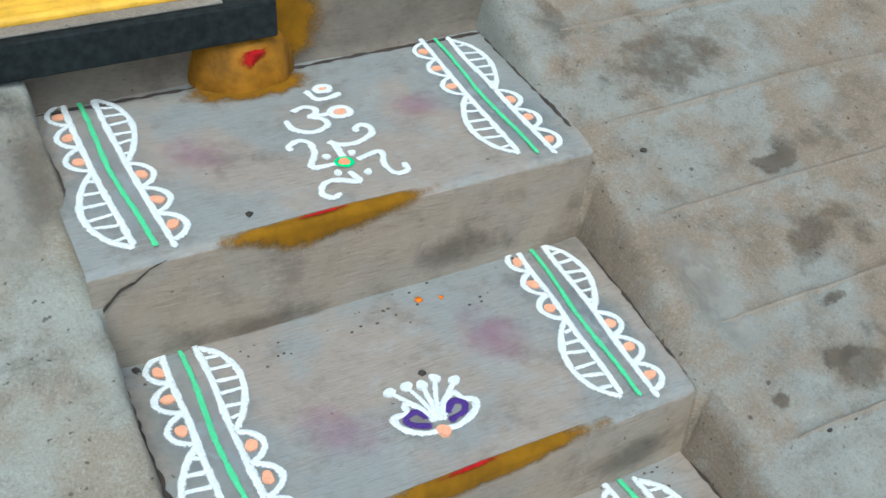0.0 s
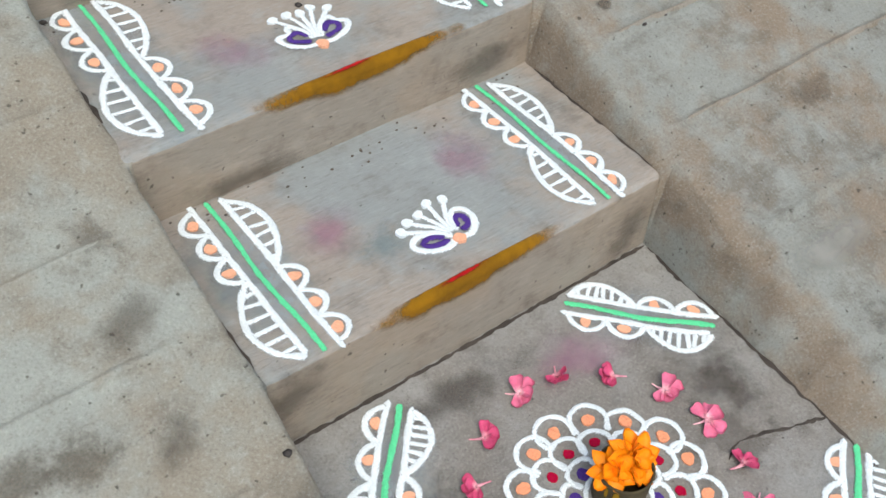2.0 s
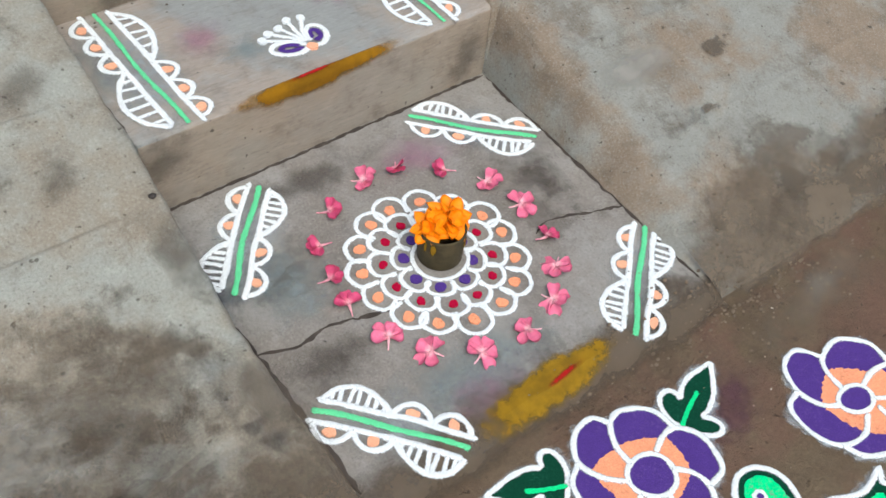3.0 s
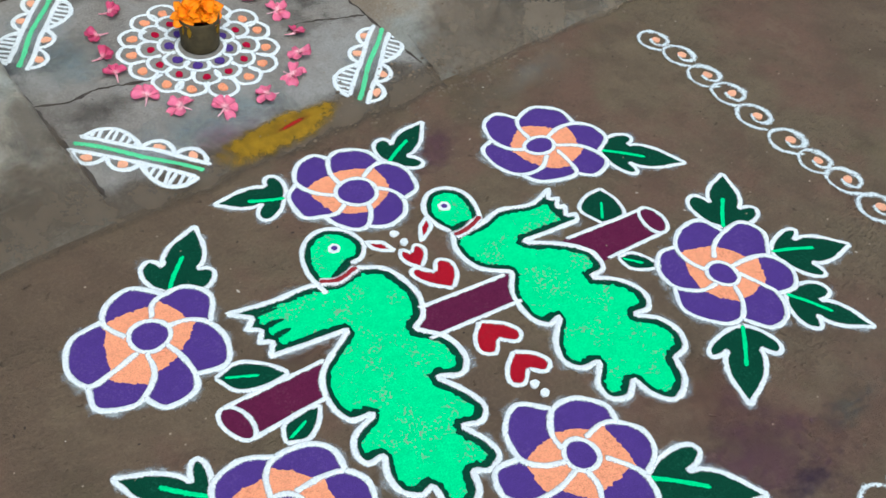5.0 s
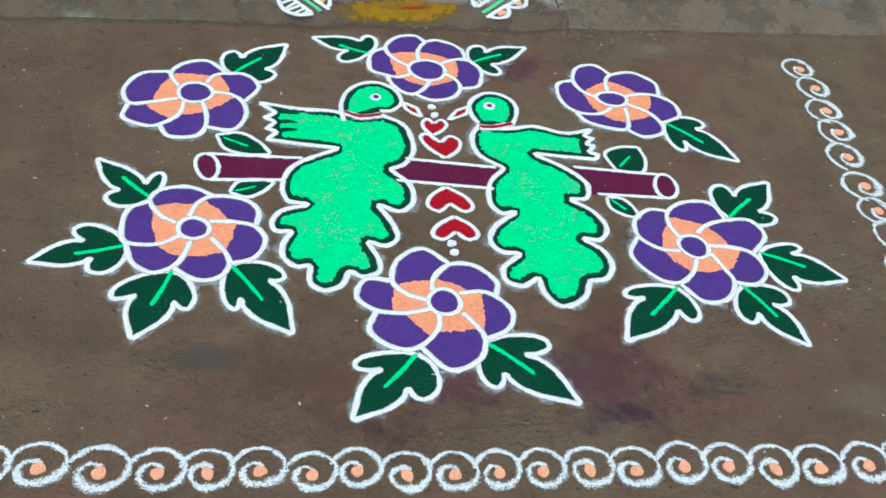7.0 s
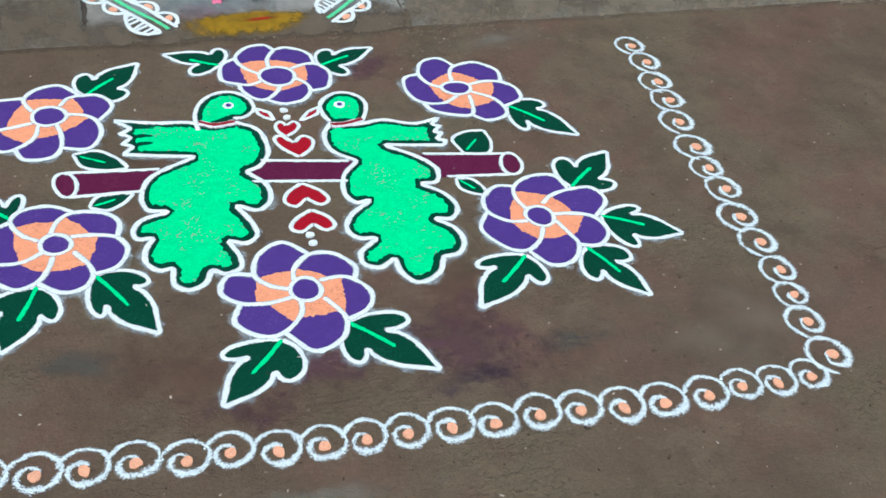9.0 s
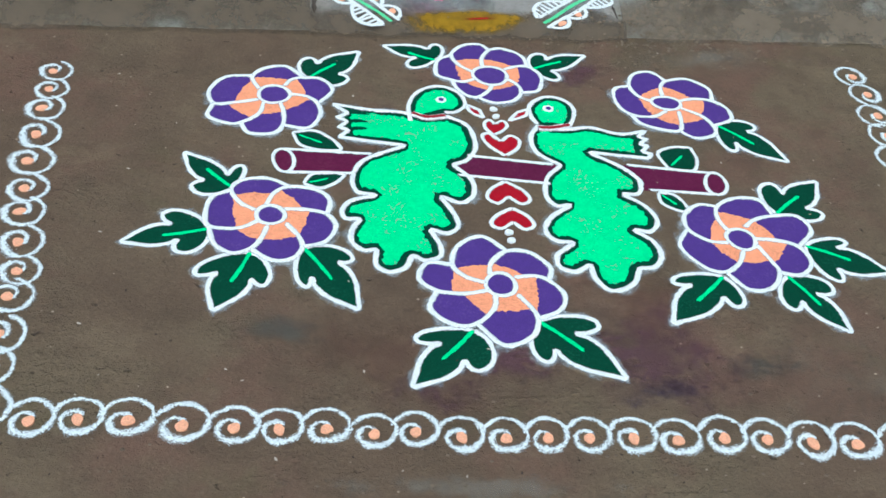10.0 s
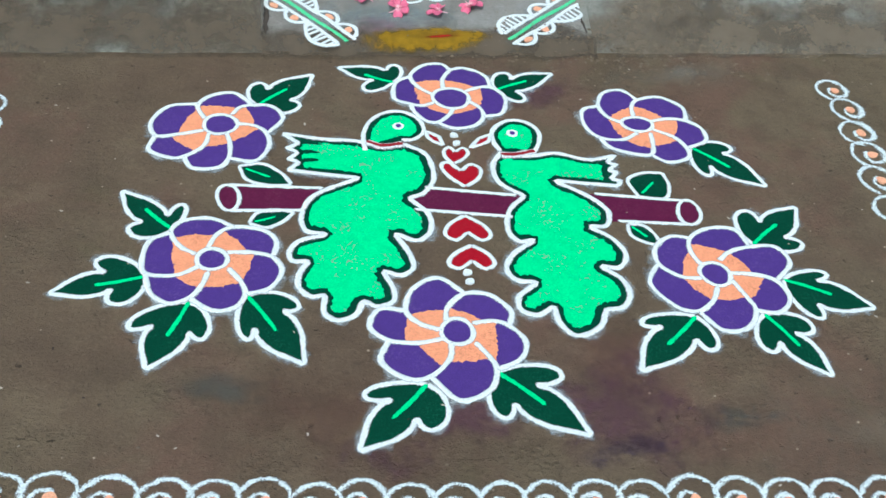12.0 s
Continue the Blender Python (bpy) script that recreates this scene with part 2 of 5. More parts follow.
M_ROSE = petal_stuff("rose_pink_petal", (0.62, 0.075, 0.18), (0.8, 0.38, 0.43))


# ---- building helpers ----
rng = np.random.default_rng(7)
STEP_A, STEP_B, STEP_C = 0.600, 0.400, 0.243


def level(z):
    return lambda x, y: z


def slab_top(x, y):
    return 0.024 + 0.045 * y


GROUND = level(0.0)


FLAT = {"petal_base", "middle", "leaf", "bark", "cut_end", "small_leaf", "dark_rim", "body", "head", "face", "collar", "beak", "eye", "pupil", "filling", "dot", "spot", "knob", "heart"}


def thing(name, x, y, z, label, category, group="", kind=""):
    ob = new(name)
    ob.location = (x, y, z)
    ob.empty_display_size = 0.02
    return tagged(ob, label, category, group, kind)


def part(name, bm, material, parent, label="", smooth=True):
    root = parent
    while root.parent:
        root = root.parent
    bmesh.ops.translate(bm, verts=bm.verts, vec=-root.location)
    me = bpy.data.meshes.new(name)
    bm.to_mesh(me)
    bm.free()
    me.materials.append(material)
    if smooth and not (name in FLAT and material.name.endswith("powder")):
        me.polygons.foreach_set("use_smooth", [True] * len(me.polygons))
    ob = new(name, me)
    ob.parent = parent
    return tagged(ob, label)


def single(name, bm, material, label, category, group="", kind="", smooth=False):
    me = bpy.data.meshes.new(name)
    bm.to_mesh(me)
    bm.free()
    me.materials.append(material)
    if smooth:
        me.polygons.foreach_set("use_smooth", [True] * len(me.polygons))
    return tagged(new(name, me), label, category, group, kind)


def resample(pts, step, closed=False):
    p = np.array(pts, float)
    if closed:
        p = np.vstack([p, p[:1]])
    d = np.r_[0, np.cumsum(np.hypot(*np.diff(p, axis=0).T))]
    n = max(2, int(round(d[-1] / step)))
    s = np.linspace(0, d[-1], n + 1)
    q = np.c_[np.interp(s, d, p[:, 0]), np.interp(s, d, p[:, 1])]
    return q[:-1] if closed else q


def curve(pts, closed=False, n=10):
    """A smooth line through a few control points."""
    p = np.array(pts, float)
    if len(p) < 3:
        return p
    if closed:
        p = np.vstack([p[-1:], p, p[:2]])
    else:
        p = np.vstack([2 * p[0] - p[1], p, 2 * p[-1] - p[-2]])
    s = np.linspace(0, 1, n, endpoint=False)[:, None]
    out = []
    for a, b, c, d in zip(p, p[1:], p[2:], p[3:]):
        out.append(0.5 * (2 * b + (c - a) * s + (2 * a - 5 * b + 4 * c - d) * s**2 + (3 * b - 3 * c + d - a) * s**3))
    if not closed:
        out.append(p[-2:-1])
    return np.vstack(out)


def ellipse(x, y, a, b=None, turn=0.0, n=28, wobble=0.04):
    b = b or a
    t = np.linspace(0, 2 * np.pi, n, endpoint=False)
    r = 1 + wobble * np.sin(2 * t + rng.uniform(0, 6)) + wobble * 0.6 * np.sin(3 * t + rng.uniform(0, 6))
    c, s = math.cos(turn), math.sin(turn)
    u, v = a * r * np.cos(t), b * r * np.sin(t)
    return np.c_[x + c * u - s * v, y + s * u + c * v]


def ribbon(bm, pts, width, surf, closed=False, high=0.0045, low=0.0019, step=0.006, uneven=0.16, taper=0.0, swell=None):
    """A low, rounded line of powder along pts."""
    p = resample(pts, step, closed)
    if surf is not GROUND:  # the powder spreads wider on cement
        width *= 1.1
    n = len(p)
    uv = bm.loops.layers.uv.verify()
    if closed:
        tan = np.roll(p, -1, 0) - np.roll(p, 1, 0)
    else:
        tan = np.gradient(p, axis=0)
    tan /= np.maximum(np.hypot(*tan.T), 1e-9)[:, None]
    nor = np.c_[-tan[:, 1], tan[:, 0]]
    phase = rng.uniform(0, 50)
    rows = []
    for i in range(n):
        w = width / 2 * (1 + uneven * noise.noise((p[i, 0] * 45 + phase, p[i, 1] * 45, phase)) * 1.6)
        if swell:
            w *= swell(i / (n - 1))
        if taper and not closed:
            w *= min(1.0, 0.35 + min(i, n - 1 - i) * step / taper)
        row = []
        for k, hh in ((-1, low), (-0.55, low + 0.75 * (high - low)), (0, high), (0.55, low + 0.75 * (high - low)), (1, low)):
            x, y = p[i] + nor[i] * w * k
            row.append(bm.verts.new((x, y, surf(x, y) + hh)))
        rows.append(row)
    edge = (0.0, 0.5, 1.0, 0.5, 0.0)
    for i in range(n if closed else n - 1):
        a, b = rows[i], rows[(i + 1) % n]
        ea = 1.0 if closed or 0 < i else 0.3
        eb = 1.0 if closed or i < n - 2 else 0.3
        for k in range(4):
            f = bm.faces.new((a[k + 1], a[k], b[k], b[k + 1]))
            for loop, v in zip(f.loops, (edge[k + 1] * ea, edge[k] * ea, edge[k] * eb, edge[k + 1] * eb)):
                loop[uv].uv = (v, 0)
    return bm


def fill(bm, pts, high, surf, rough=0.0008, step=0.006):
    """A thin flat layer of powder inside a closed outline."""
    p = resample(pts, step, True)
    p = p + rng.normal(0, rough, p.shape)
    uv = bm.loops.layers.uv.verify()
    top = [bm.verts.new((x, y, surf(x, y) + high)) for x, y in p]
    low = [bm.verts.new((x, y, surf(x, y) - 0.001)) for x, y in p]
    faces = [bm.faces.new(top)]
    faces[0].normal_update()
    n = len(p)
    for i in range(n):
        faces.append(bm.faces.new((top[i], low[i], low[(i + 1) % n], top[(i + 1) % n])))
    if faces[0].calc_area() > 0 and sum(p[i, 0] * p[(i + 1) % n, 1] - p[(i + 1) % n, 0] * p[i, 1] for i in range(n)) < 0:
        for f in faces:
            f.normal_flip()
    for f in faces:
        f.smooth = False
        f.normal_update()
        for loop in f.loops:
            loop[uv].uv = (1, 0)
    bmesh.ops.triangulate(bm, faces=faces[:1], ngon_method="EAR_CLIP")
    return bm


def inset(pts, d, step=0.006):
    """The outline drawn in by d; what would fold over is left out."""
    p = resample(pts, step, True)
    if sum(p[:, 0] * np.roll(p[:, 1], -1) - np.roll(p[:, 0], -1) * p[:, 1]) < 0:
        p = p[::-1]
    tan = np.roll(p, -1, 0) - np.roll(p, 1, 0)
    tan /= np.maximum(np.hypot(*tan.T), 1e-9)[:, None]
    q = p + np.c_[-tan[:, 1], tan[:, 0]] * d
    near = np.array([np.min(np.hypot(*(p - v).T)) for v in q])
    q = q[near > 0.93 * d]
    keep = [q[0]]
    for v in q[1:]:
        if np.hypot(*(v - keep[-1])) > step * 0.3:
            keep.append(v)
    return np.array(keep)


def blot(bm, x, y, a, b, turn, surf, lift=0.0009, rings=6, n=28):
    """A flat round patch whose first UV value falls from 1 in the middle to 0 at the rim."""
    uv = bm.loops.layers.uv.verify()
    c, s = math.cos(turn), math.sin(turn)
    rows = []
    for k in range(rings + 1):
        r = k / rings
        row = []
        for i in range(n):
            t = 2 * math.pi * i / n
            u, v = a * r * math.cos(t), b * r * math.sin(t)
            px, py = x + c * u - s * v, y + s * u + c * v
            row.append(bm.verts.new((px, py, surf(px, py) + lift)))
        rows.append(row)
    for k in range(rings):
        for i in range(n):
            j = (i + 1) % n
            f = bm.faces.new((rows[k][i], rows[k + 1][i], rows[k + 1][j], rows[k][j])) if k else bm.faces.new((rows[k][i], rows[1][i], rows[1][j]))
            vals = (1 - k / rings, 1 - (k + 1) / rings, 1 - (k + 1) / rings, 1 - k / rings) if k else (1, 1 - 1 / rings, 1 - 1 / rings)
            for loop, v in zip(f.loops, vals):
                loop[uv].uv = (v, 0)
    bmesh.ops.delete(bm, geom=[v for v in bm.verts if not v.link_faces], context="VERTS")
    return bm


def box(bm, x0, x1, y0, y1, z0, z1, bevel=0.004):
    made = bmesh.ops.create_cube(bm, size=1)["verts"]
    for v in made:
        v.co = ((x0 + x1) / 2 + v.co.x * (x1 - x0), (y0 + y1) / 2 + v.co.y * (y1 - y0), (z0 + z1) / 2 + v.co.z * (z1 - z0))
    if bevel:
        edges = list({e for v in made for e in v.link_edges})
        bmesh.ops.bevel(bm, geom=edges, offset=bevel, segments=2, affect="EDGES", profile=0.6)
    return bm


# ---- ground ----
bm = bmesh.new()
xs = [-80, -20, -6, -3, *np.linspace(-2, 2, 21), 3, 6, 20, 80]
ys = [-80, -20, -6, -4, *np.linspace(-3, 0.4, 18), 6, 20, 80]
vs = [[bm.verts.new((x, y, 0.0)) for x in xs] for y in ys]
for j in range(len(ys) - 1):
    for i in range(len(xs) - 1):
        bm.faces.new((vs[j][i], vs[j][i + 1], vs[j + 1][i + 1], vs[j + 1][i]))
single("ground", bm, M_EARTH, "packed dark brown earth yard swept smooth", "ground", kind="structure")


# ---- ramps beside the steps ----
JOINTS = {1: (0.08, 0.305, 0.548, 0.795, 1.002, 1.225, 1.456, 1.68, 1.917), -1: (0.12, 0.36, 0.604, 0.836, 1.027, 1.27, 1.5, 1.72, 1.93)}


def ramp_top(x, y):
    return 0.02 + 0.33 * y


def right_edge(y):
    return float(np.interp(y, (0.0, 0.73, 1.14, 1.6, 2.1), (0.405, 0.42, 0.427, 0.478, 0.525)))


def left_edge(y):
    return float(np.interp(y, (0.0, 1.1, 2.1), (-0.437, -0.434, -0.43)))


def floor_beside(y):
    """The level of the slab or the tread beside the ramp."""
    return slab_top(0, y) if y < 0.733 else STEP_C if y < 1.135 else STEP_B if y < 1.575 else STEP_A


def shoulder(y):
    """How far the worn inner face of the ramp leans out."""
    return float(np.interp(y, (0.0, 0.2, 0.36, 0.48, 0.62, 0.8, 1.0, 1.36, 1.47, 1.6), (0.03, 0.065, 0.075, 0.05, 0.028, 0.02, 0.03, 0.03, 0.038, 0.02)))


def bent(j, x):
    return j + 0.012 * noise.noise((x * 2.2, j * 9, 1.0)) + 0.003 * noise.noise((x * 14, j * 5, 3.0))


def ramp(name, edge, way, material, label):
    bm = bmesh.new()
    ys = [-0.05, -0.035, -0.024, -0.014, -0.004] + list(np.arange(0.01, 2.12, 0.02))
    ys = sorted(set(ys) | {j + d for j in JOINTS[way] for d in (-0.009, -0.004, 0.0, 0.004, 0.009)} | {0.731, 0.735, 1.133, 1.137, 1.573, 1.577})
    outs = [0.0, 0.0, 0.004, 0.01, 0.018, 0.028, 0.038, 0.048, 0.058, 0.068, 0.08] + list(np.arange(0.1, 1.3, 0.03)) + [1.5, 2.0, 3.0, 6.0, 6.0]
    rows = []
    for y in ys:
        row = []
        lean = shoulder(y) * (1 if way > 0 else 0.3) * (1 + 0.25 * noise.noise((y * 13, way, 2.0)))
        fall = max(0.0, ramp_top(0, y) - floor_beside(y))
        for k, o in enumerate(outs):
            x = edge(y) + way * (o - 0.004 + 0.007 * noise.noise((y * 9, 3.0 * way, 0)) + 0.004 * noise.noise((y * 37, 9.0 * way, 0)))
            drop = fall * max(0.0, 1 - o / lean) + (0.007 + 0.005 * noise.noise((y * 11, way, 7.0))) * max(0.0, 1 - abs(o - lean) / 0.03) ** 2
            z = ramp_top(x, y) - drop
            for j in JOINTS[way]:
                q = bent(j, x)
                z += (0.0075 * math.exp(-(((y - q) / 0.007) ** 2)) - 0.0055 * math.exp(-(((y - q + 0.014) / 0.008) ** 2))) * (1 if o > 0.14 else max(0.0, (o - 0.06) / 0.08)) * (1 if j > 0.45 else 0.35)
            z += 0.004 * noise.noise((x * 5, y * 5, 2.0)) + 0.0012 * noise.noise((x * 40, y * 40, 5.0))
            if y < 0:
                z = 0.02 - 0.05 * (y / -0.05) ** 1.5 + 0.006 * noise.noise((x * 8, 0, 4.0))
            if k in (0, len(outs) - 1):
                z = -0.06
            row.append(bm.verts.new((x, y, z)))
        rows.append(row)
    for a, b in zip(rows, rows[1:]):
        for i in range(len(outs) - 1):
            q = (a[i], a[i + 1], b[i + 1], b[i])
            bm.faces.new(q if way > 0 else q[::-1])
    ob = single(name, bm, material, label, "ramp", kind="structure", smooth=True)
    # thin raised joints of sandy mortar
    for j in JOINTS[way][3:] if way > 0 else ():
        line = [(edge(j) + way * o, bent(j, edge(j) + way * o)) for o in np.arange(0.11, 2.2, 0.04)]
        part("joint_ridge", ribbon(bmesh.new(), line, 0.009, ramp_top, high=0.0095, low=0.002, step=0.012, uneven=0.7, taper=0.05), M_RIDGE, ob, "thin sandy mortar ridge")
    return ob


ramp("ramp_east", right_edge, 1, M_RAMP, "sloping grey and brown cement apron with mortar ridges beside the steps")
ramp("ramp_west", left_edge, -1, M_RAMP_PALE, "sloping pale grey cement apron, worn and stained, beside the steps")


# ---- steps ----
def step_block(name, front, back, top, bottom, label):
    """One cast step with a worn, rounded nosing; its riser is a part."""
    bm, face = bmesh.new(), bmesh.new()
    r = 0.014
    prof = [(back, 0.0), (front + 0.2, 0.0), (front + 0.06, 0.0)] + [(front + r * (1 - math.sin(a)), -r * (1 - math.cos(a))) for a in np.linspace(0.0, 1.2, 5)]
    down = [(front + r * (1 - math.sin(a)), -r * (1 - math.cos(a))) for a in np.linspace(1.2, 1.57, 3)]
    down += [(front, -(r + (top - bottom - r) * k)) for k in (0.15, 0.35, 0.55, 0.75, 0.9, 1.0)]

    def sheet(b, line):
        rows = []
        for i in range(65):
            row = []
            for y, dz in line:
                s = i / 64
                x = (left_edge(y) - 0.015) * (1 - s) + (right_edge(y) + 0.008) * s
                worn = 1.0 if y < front + 0.02 else 0.0
                end = min(i, 64 - i) / 64
                chip = 0.012 * max(0.0, 1 - end / 0.06) * (0.5 + noise.noise((x * 30, front * 9, 0)))
                w = worn * (0.0025 * noise.noise((x * 7, front, 0)) + 0.0016 * noise.noise((x * 40, dz * 30, front)))
                row.append(b.verts.new((x, y + w + worn * chip, top + dz - worn * chip * 0.7 - worn * abs(0.0015 * noise.noise((x * 22, 4.0, front))))))
            rows.append(row)
        for a, c in zip(rows, rows[1:]):
            for k in range(len(line) - 1):
                b.faces.new((a[k], a[k + 1], c[k + 1], c[k]))

    sheet(bm, prof)
    sheet(face, down)
    ob = single(name, bm, M_STEP, label, "step", "flight of steps", "structure", True)
    part("riser", face, M_RISER, ob, "brownish cement riser")
    return ob


step_block("step_1", 0.733, 1.165, STEP_C, -0.02, "worn grey cement step with white powder drawings")
step_block("step_2", 1.135, 1.63, STEP_B, STEP_C - 0.02, "worn grey cement step with a powder flower")
step_block("step_3", 1.575, 2.14, STEP_A, STEP_B - 0.02, "worn grey cement step with powder symbols")

bm = bmesh.new()
rows = []
for y in (-0.03, -0.022, -0.012, 0.0, 0.02, 0.2, 0.4, 0.6, 0.76):
    row = []
    for i in range(41):
        s = i / 40
        x = (left_edge(y) - 0.01) * (1 - s) + (right_edge(y) + 0.01) * s
        wav = 0.012 * noise.noise((x * 6, 1.0, 0)) if y < 0.01 else 0.0
        row.append(bm.verts.new((x, y + wav, slab_top(x, y) if y > 0.01 else slab_top(x, 0) - 0.034 * ((0.01 - y) / 0.04) ** 1.6)))
    rows.append(row)
for a, b in zip(rows, rows[1:]):
    for i in range(40):
        bm.faces.new((a[i], a[i + 1], b[i + 1], b[i]))
single("landing_slab", bm, M_SLAB, "low grey cement slab at the foot of the steps", "slab", kind="structure", smooth=True)

# plinth, threshold and house front
bm = bmesh.new()
rows = []
for z in (0.5, 0.58, 0.595, 0.605, 0.63, 0.67, 0.72, 0.775):
    rows.append([bm.verts.new((x, 2.1 + 0.012 * noise.noise((x * 6, z * 6, 0)) - (0.012 if z < 0.6 else 0.0), z)) for x in np.arange(-2.5, 2.51, 0.05)])
rows.append([bm.verts.new((v.co.x, 2.5, 0.776)) for v in rows[-1]])
for a, b in zip(rows, rows[1:]):
    for i in range(len(a) - 1):
        bm.faces.new((a[i], a[i + 1], b[i + 1], b[i]))
single("plinth", bm, M_PLINTH, "rough brownish cement plinth below the doorway", "plinth", kind="structure", smooth=True)
bm = bmesh.new()
box(bm, -6, -2.5, 2.1, 2.5, -0.1, 0.776, 0)
box(bm, 2.5, 6, 2.1, 2.5, -0.1, 0.776, 0)
single("plinth_sides", bm, M_PLINTH, "cement plinth along the house", "plinth", kind="structure")
bm = bmesh.new()
box(bm, -6, 6, 2.5, 2.7, -0.1, 3.4, 0)
single("wall_north", bm, M_PLASTER, "plain plastered house wall", "wall", kind="structure")

threshold = thing("door_threshold", -0.6, 2.1, 0.715, "black granite threshold slab with a chipped polished edge", "threshold")
bm = bmesh.new()
box(bm, -1.5, 0.038, 2.03, 2.45, 0.703, 0.777, 0.005)
part("slab", bm, M_GRANITE, threshold, "", False)
bm = bmesh.new()
box(bm, -1.5, -0.06, 2.05, 2.4, 0.7775, 0.7825, 0.002)
part("mortar_bed", bm, M_PLASTER, threshold, "thin pale mortar line", False)
board = thing("door_board", -0.7, 2.1, 0.783, "yellow painted board with wavy grain on the threshold", "board")
bm = bmesh.new()
rows = []
for k, (y, z) in enumerate([(2.082, 0.783), (2.08, 0.79), (2.085, 0.797)] + [(2.085 + 0.01 * i, 0.7975) for i in range(1, 34)] + [(2.42, 0.783)]):
    rows.append([bm.verts.new((x, y, z + (0.0036 * math.sin(190 * (y + 0.012 * math.sin(9 * x) + 0.006 * math.sin(31 * x))) if 3 < k < 35 else 0))) for x in np.arange(-1.5, -0.045, 0.02)])
for a, b in zip(rows, rows[1:]):
    for i in range(len(a) - 1):
        bm.faces.new((a[i], a[i + 1], b[i + 1], b[i]))
part("panel", bm, M_YELLOW, board)

# turmeric-smeared stone lump under the threshold
bm = bmesh.new()
rows = []
for j in range(9):
    el = j / 8 * math.pi / 2
    row = []
    for i in range(25):
        az = math.pi + math.pi * i / 24
        k = 1 + 0.08 * noise.noise((math.cos(az) * 2, math.sin(az) * 2, el * 2))
        near = k * max(0.0, math.cos(el)) ** 0.35
        row.append(bm.verts.new((-0.017 + 0.112 * near * math.cos(az), 2.112 + 0.09 * near * math.sin(az), 0.597 + 0.108 * math.sin(el) + 0.004 * noise.noise((az * 4, el * 4, 2.0)))))
    rows.append(row)
for a, b in zip(rows, rows[1:]):
    for i in range(24):
        bm.faces.new((a[i], a[i + 1], b[i + 1], b[i]))
M_COATED = plain("turmeric_coated_cement", (0.25, 0.104, 0.004), 0.7, 11.0, 0.5, 0.006)
lump = single("threshold_stone", bm, M_COATED, "rounded cement lump coated with turmeric below the threshold", "stone", smooth=True)


def face_patch(name, x0, x1, z0, z1, y, material, label, category):
    """A soft daub on an upright face."""
    bm = bmesh.new()
    uv = bm.loops.layers.uv.verify()
    g = [[bm.verts.new((x0 + (x1 - x0) * i / 10, y, z0 + (z1 - z0) * k / 8)) for i in range(11)] for k in range(9)]
    for k in range(8):
        for i in range(10):
            f = bm.faces.new((g[k][i], g[k][i + 1], g[k + 1][i + 1], g[k + 1][i]))
            for loop, (a, c) in zip(f.loops, ((i, k), (i + 1, k), (i + 1, k + 1), (i, k + 1))):
                loop[uv].uv = (max(0.0, 1 - math.hypot(a / 5 - 1, c / 4 - 1)), 0)
    return single(name, bm, material, label, category)


face_patch("turmeric_daub", -0.02, 0.17, 0.58, 0.85, 2.083, M_TURMERIC, "turmeric daub on the cement plinth", "powder smear")
bm = bmesh.new()
uv = bm.loops.layers.uv.verify()
g = [[bm.verts.new((-0.012 + 0.04 * (i / 4 - 1) + 0.018 * (k / 4 - 1), 2.03 - 0.006 + 0.012 * abs(i / 4 - 1) + 0.06 * max(0.0, k / 4 - 1.0), 0.675 + 0.036 * (k / 4 - 1))) for i in range(9)] for k in range(9)]
for k in range(8):
    for i in range(8):
        f = bm.faces.new((g[k][i], g[k][i + 1], g[k + 1][i + 1], g[k + 1][i]))
        for loop, (a, c) in zip(f.loops, ((i, k), (i + 1, k), (i + 1, k + 1), (i, k + 1))):
            loop[uv].uv = (max(0.0, 1 - math.hypot(a / 4 - 1, c / 4 - 1)), 0)
single("kumkum_daub", bm, M_KUMKUM, "red kumkum daub on the coated stone", "powder smear")


for x0, x1, z0, z1, y in ((0.02, 0.36, 0.4, 0.52, 1.575), (-0.47, -0.29, 0.1, 0.29, 0.733), (0.28, 0.43, 0.03, 0.24, 0.733), (0.2, 0.42, 0.24, 0.36, 1.135), (-0.42, -0.05, 0.22, 0.3, 1.135), (-0.43, 0.05, 0.37, 0.46, 1.575)):
    tagged(face_patch("riser_stain", x0, x1, z0, z1, y - 0.004, M_RISER_STAIN, "dark damp stain on the riser", "stain"), kind="stuff")


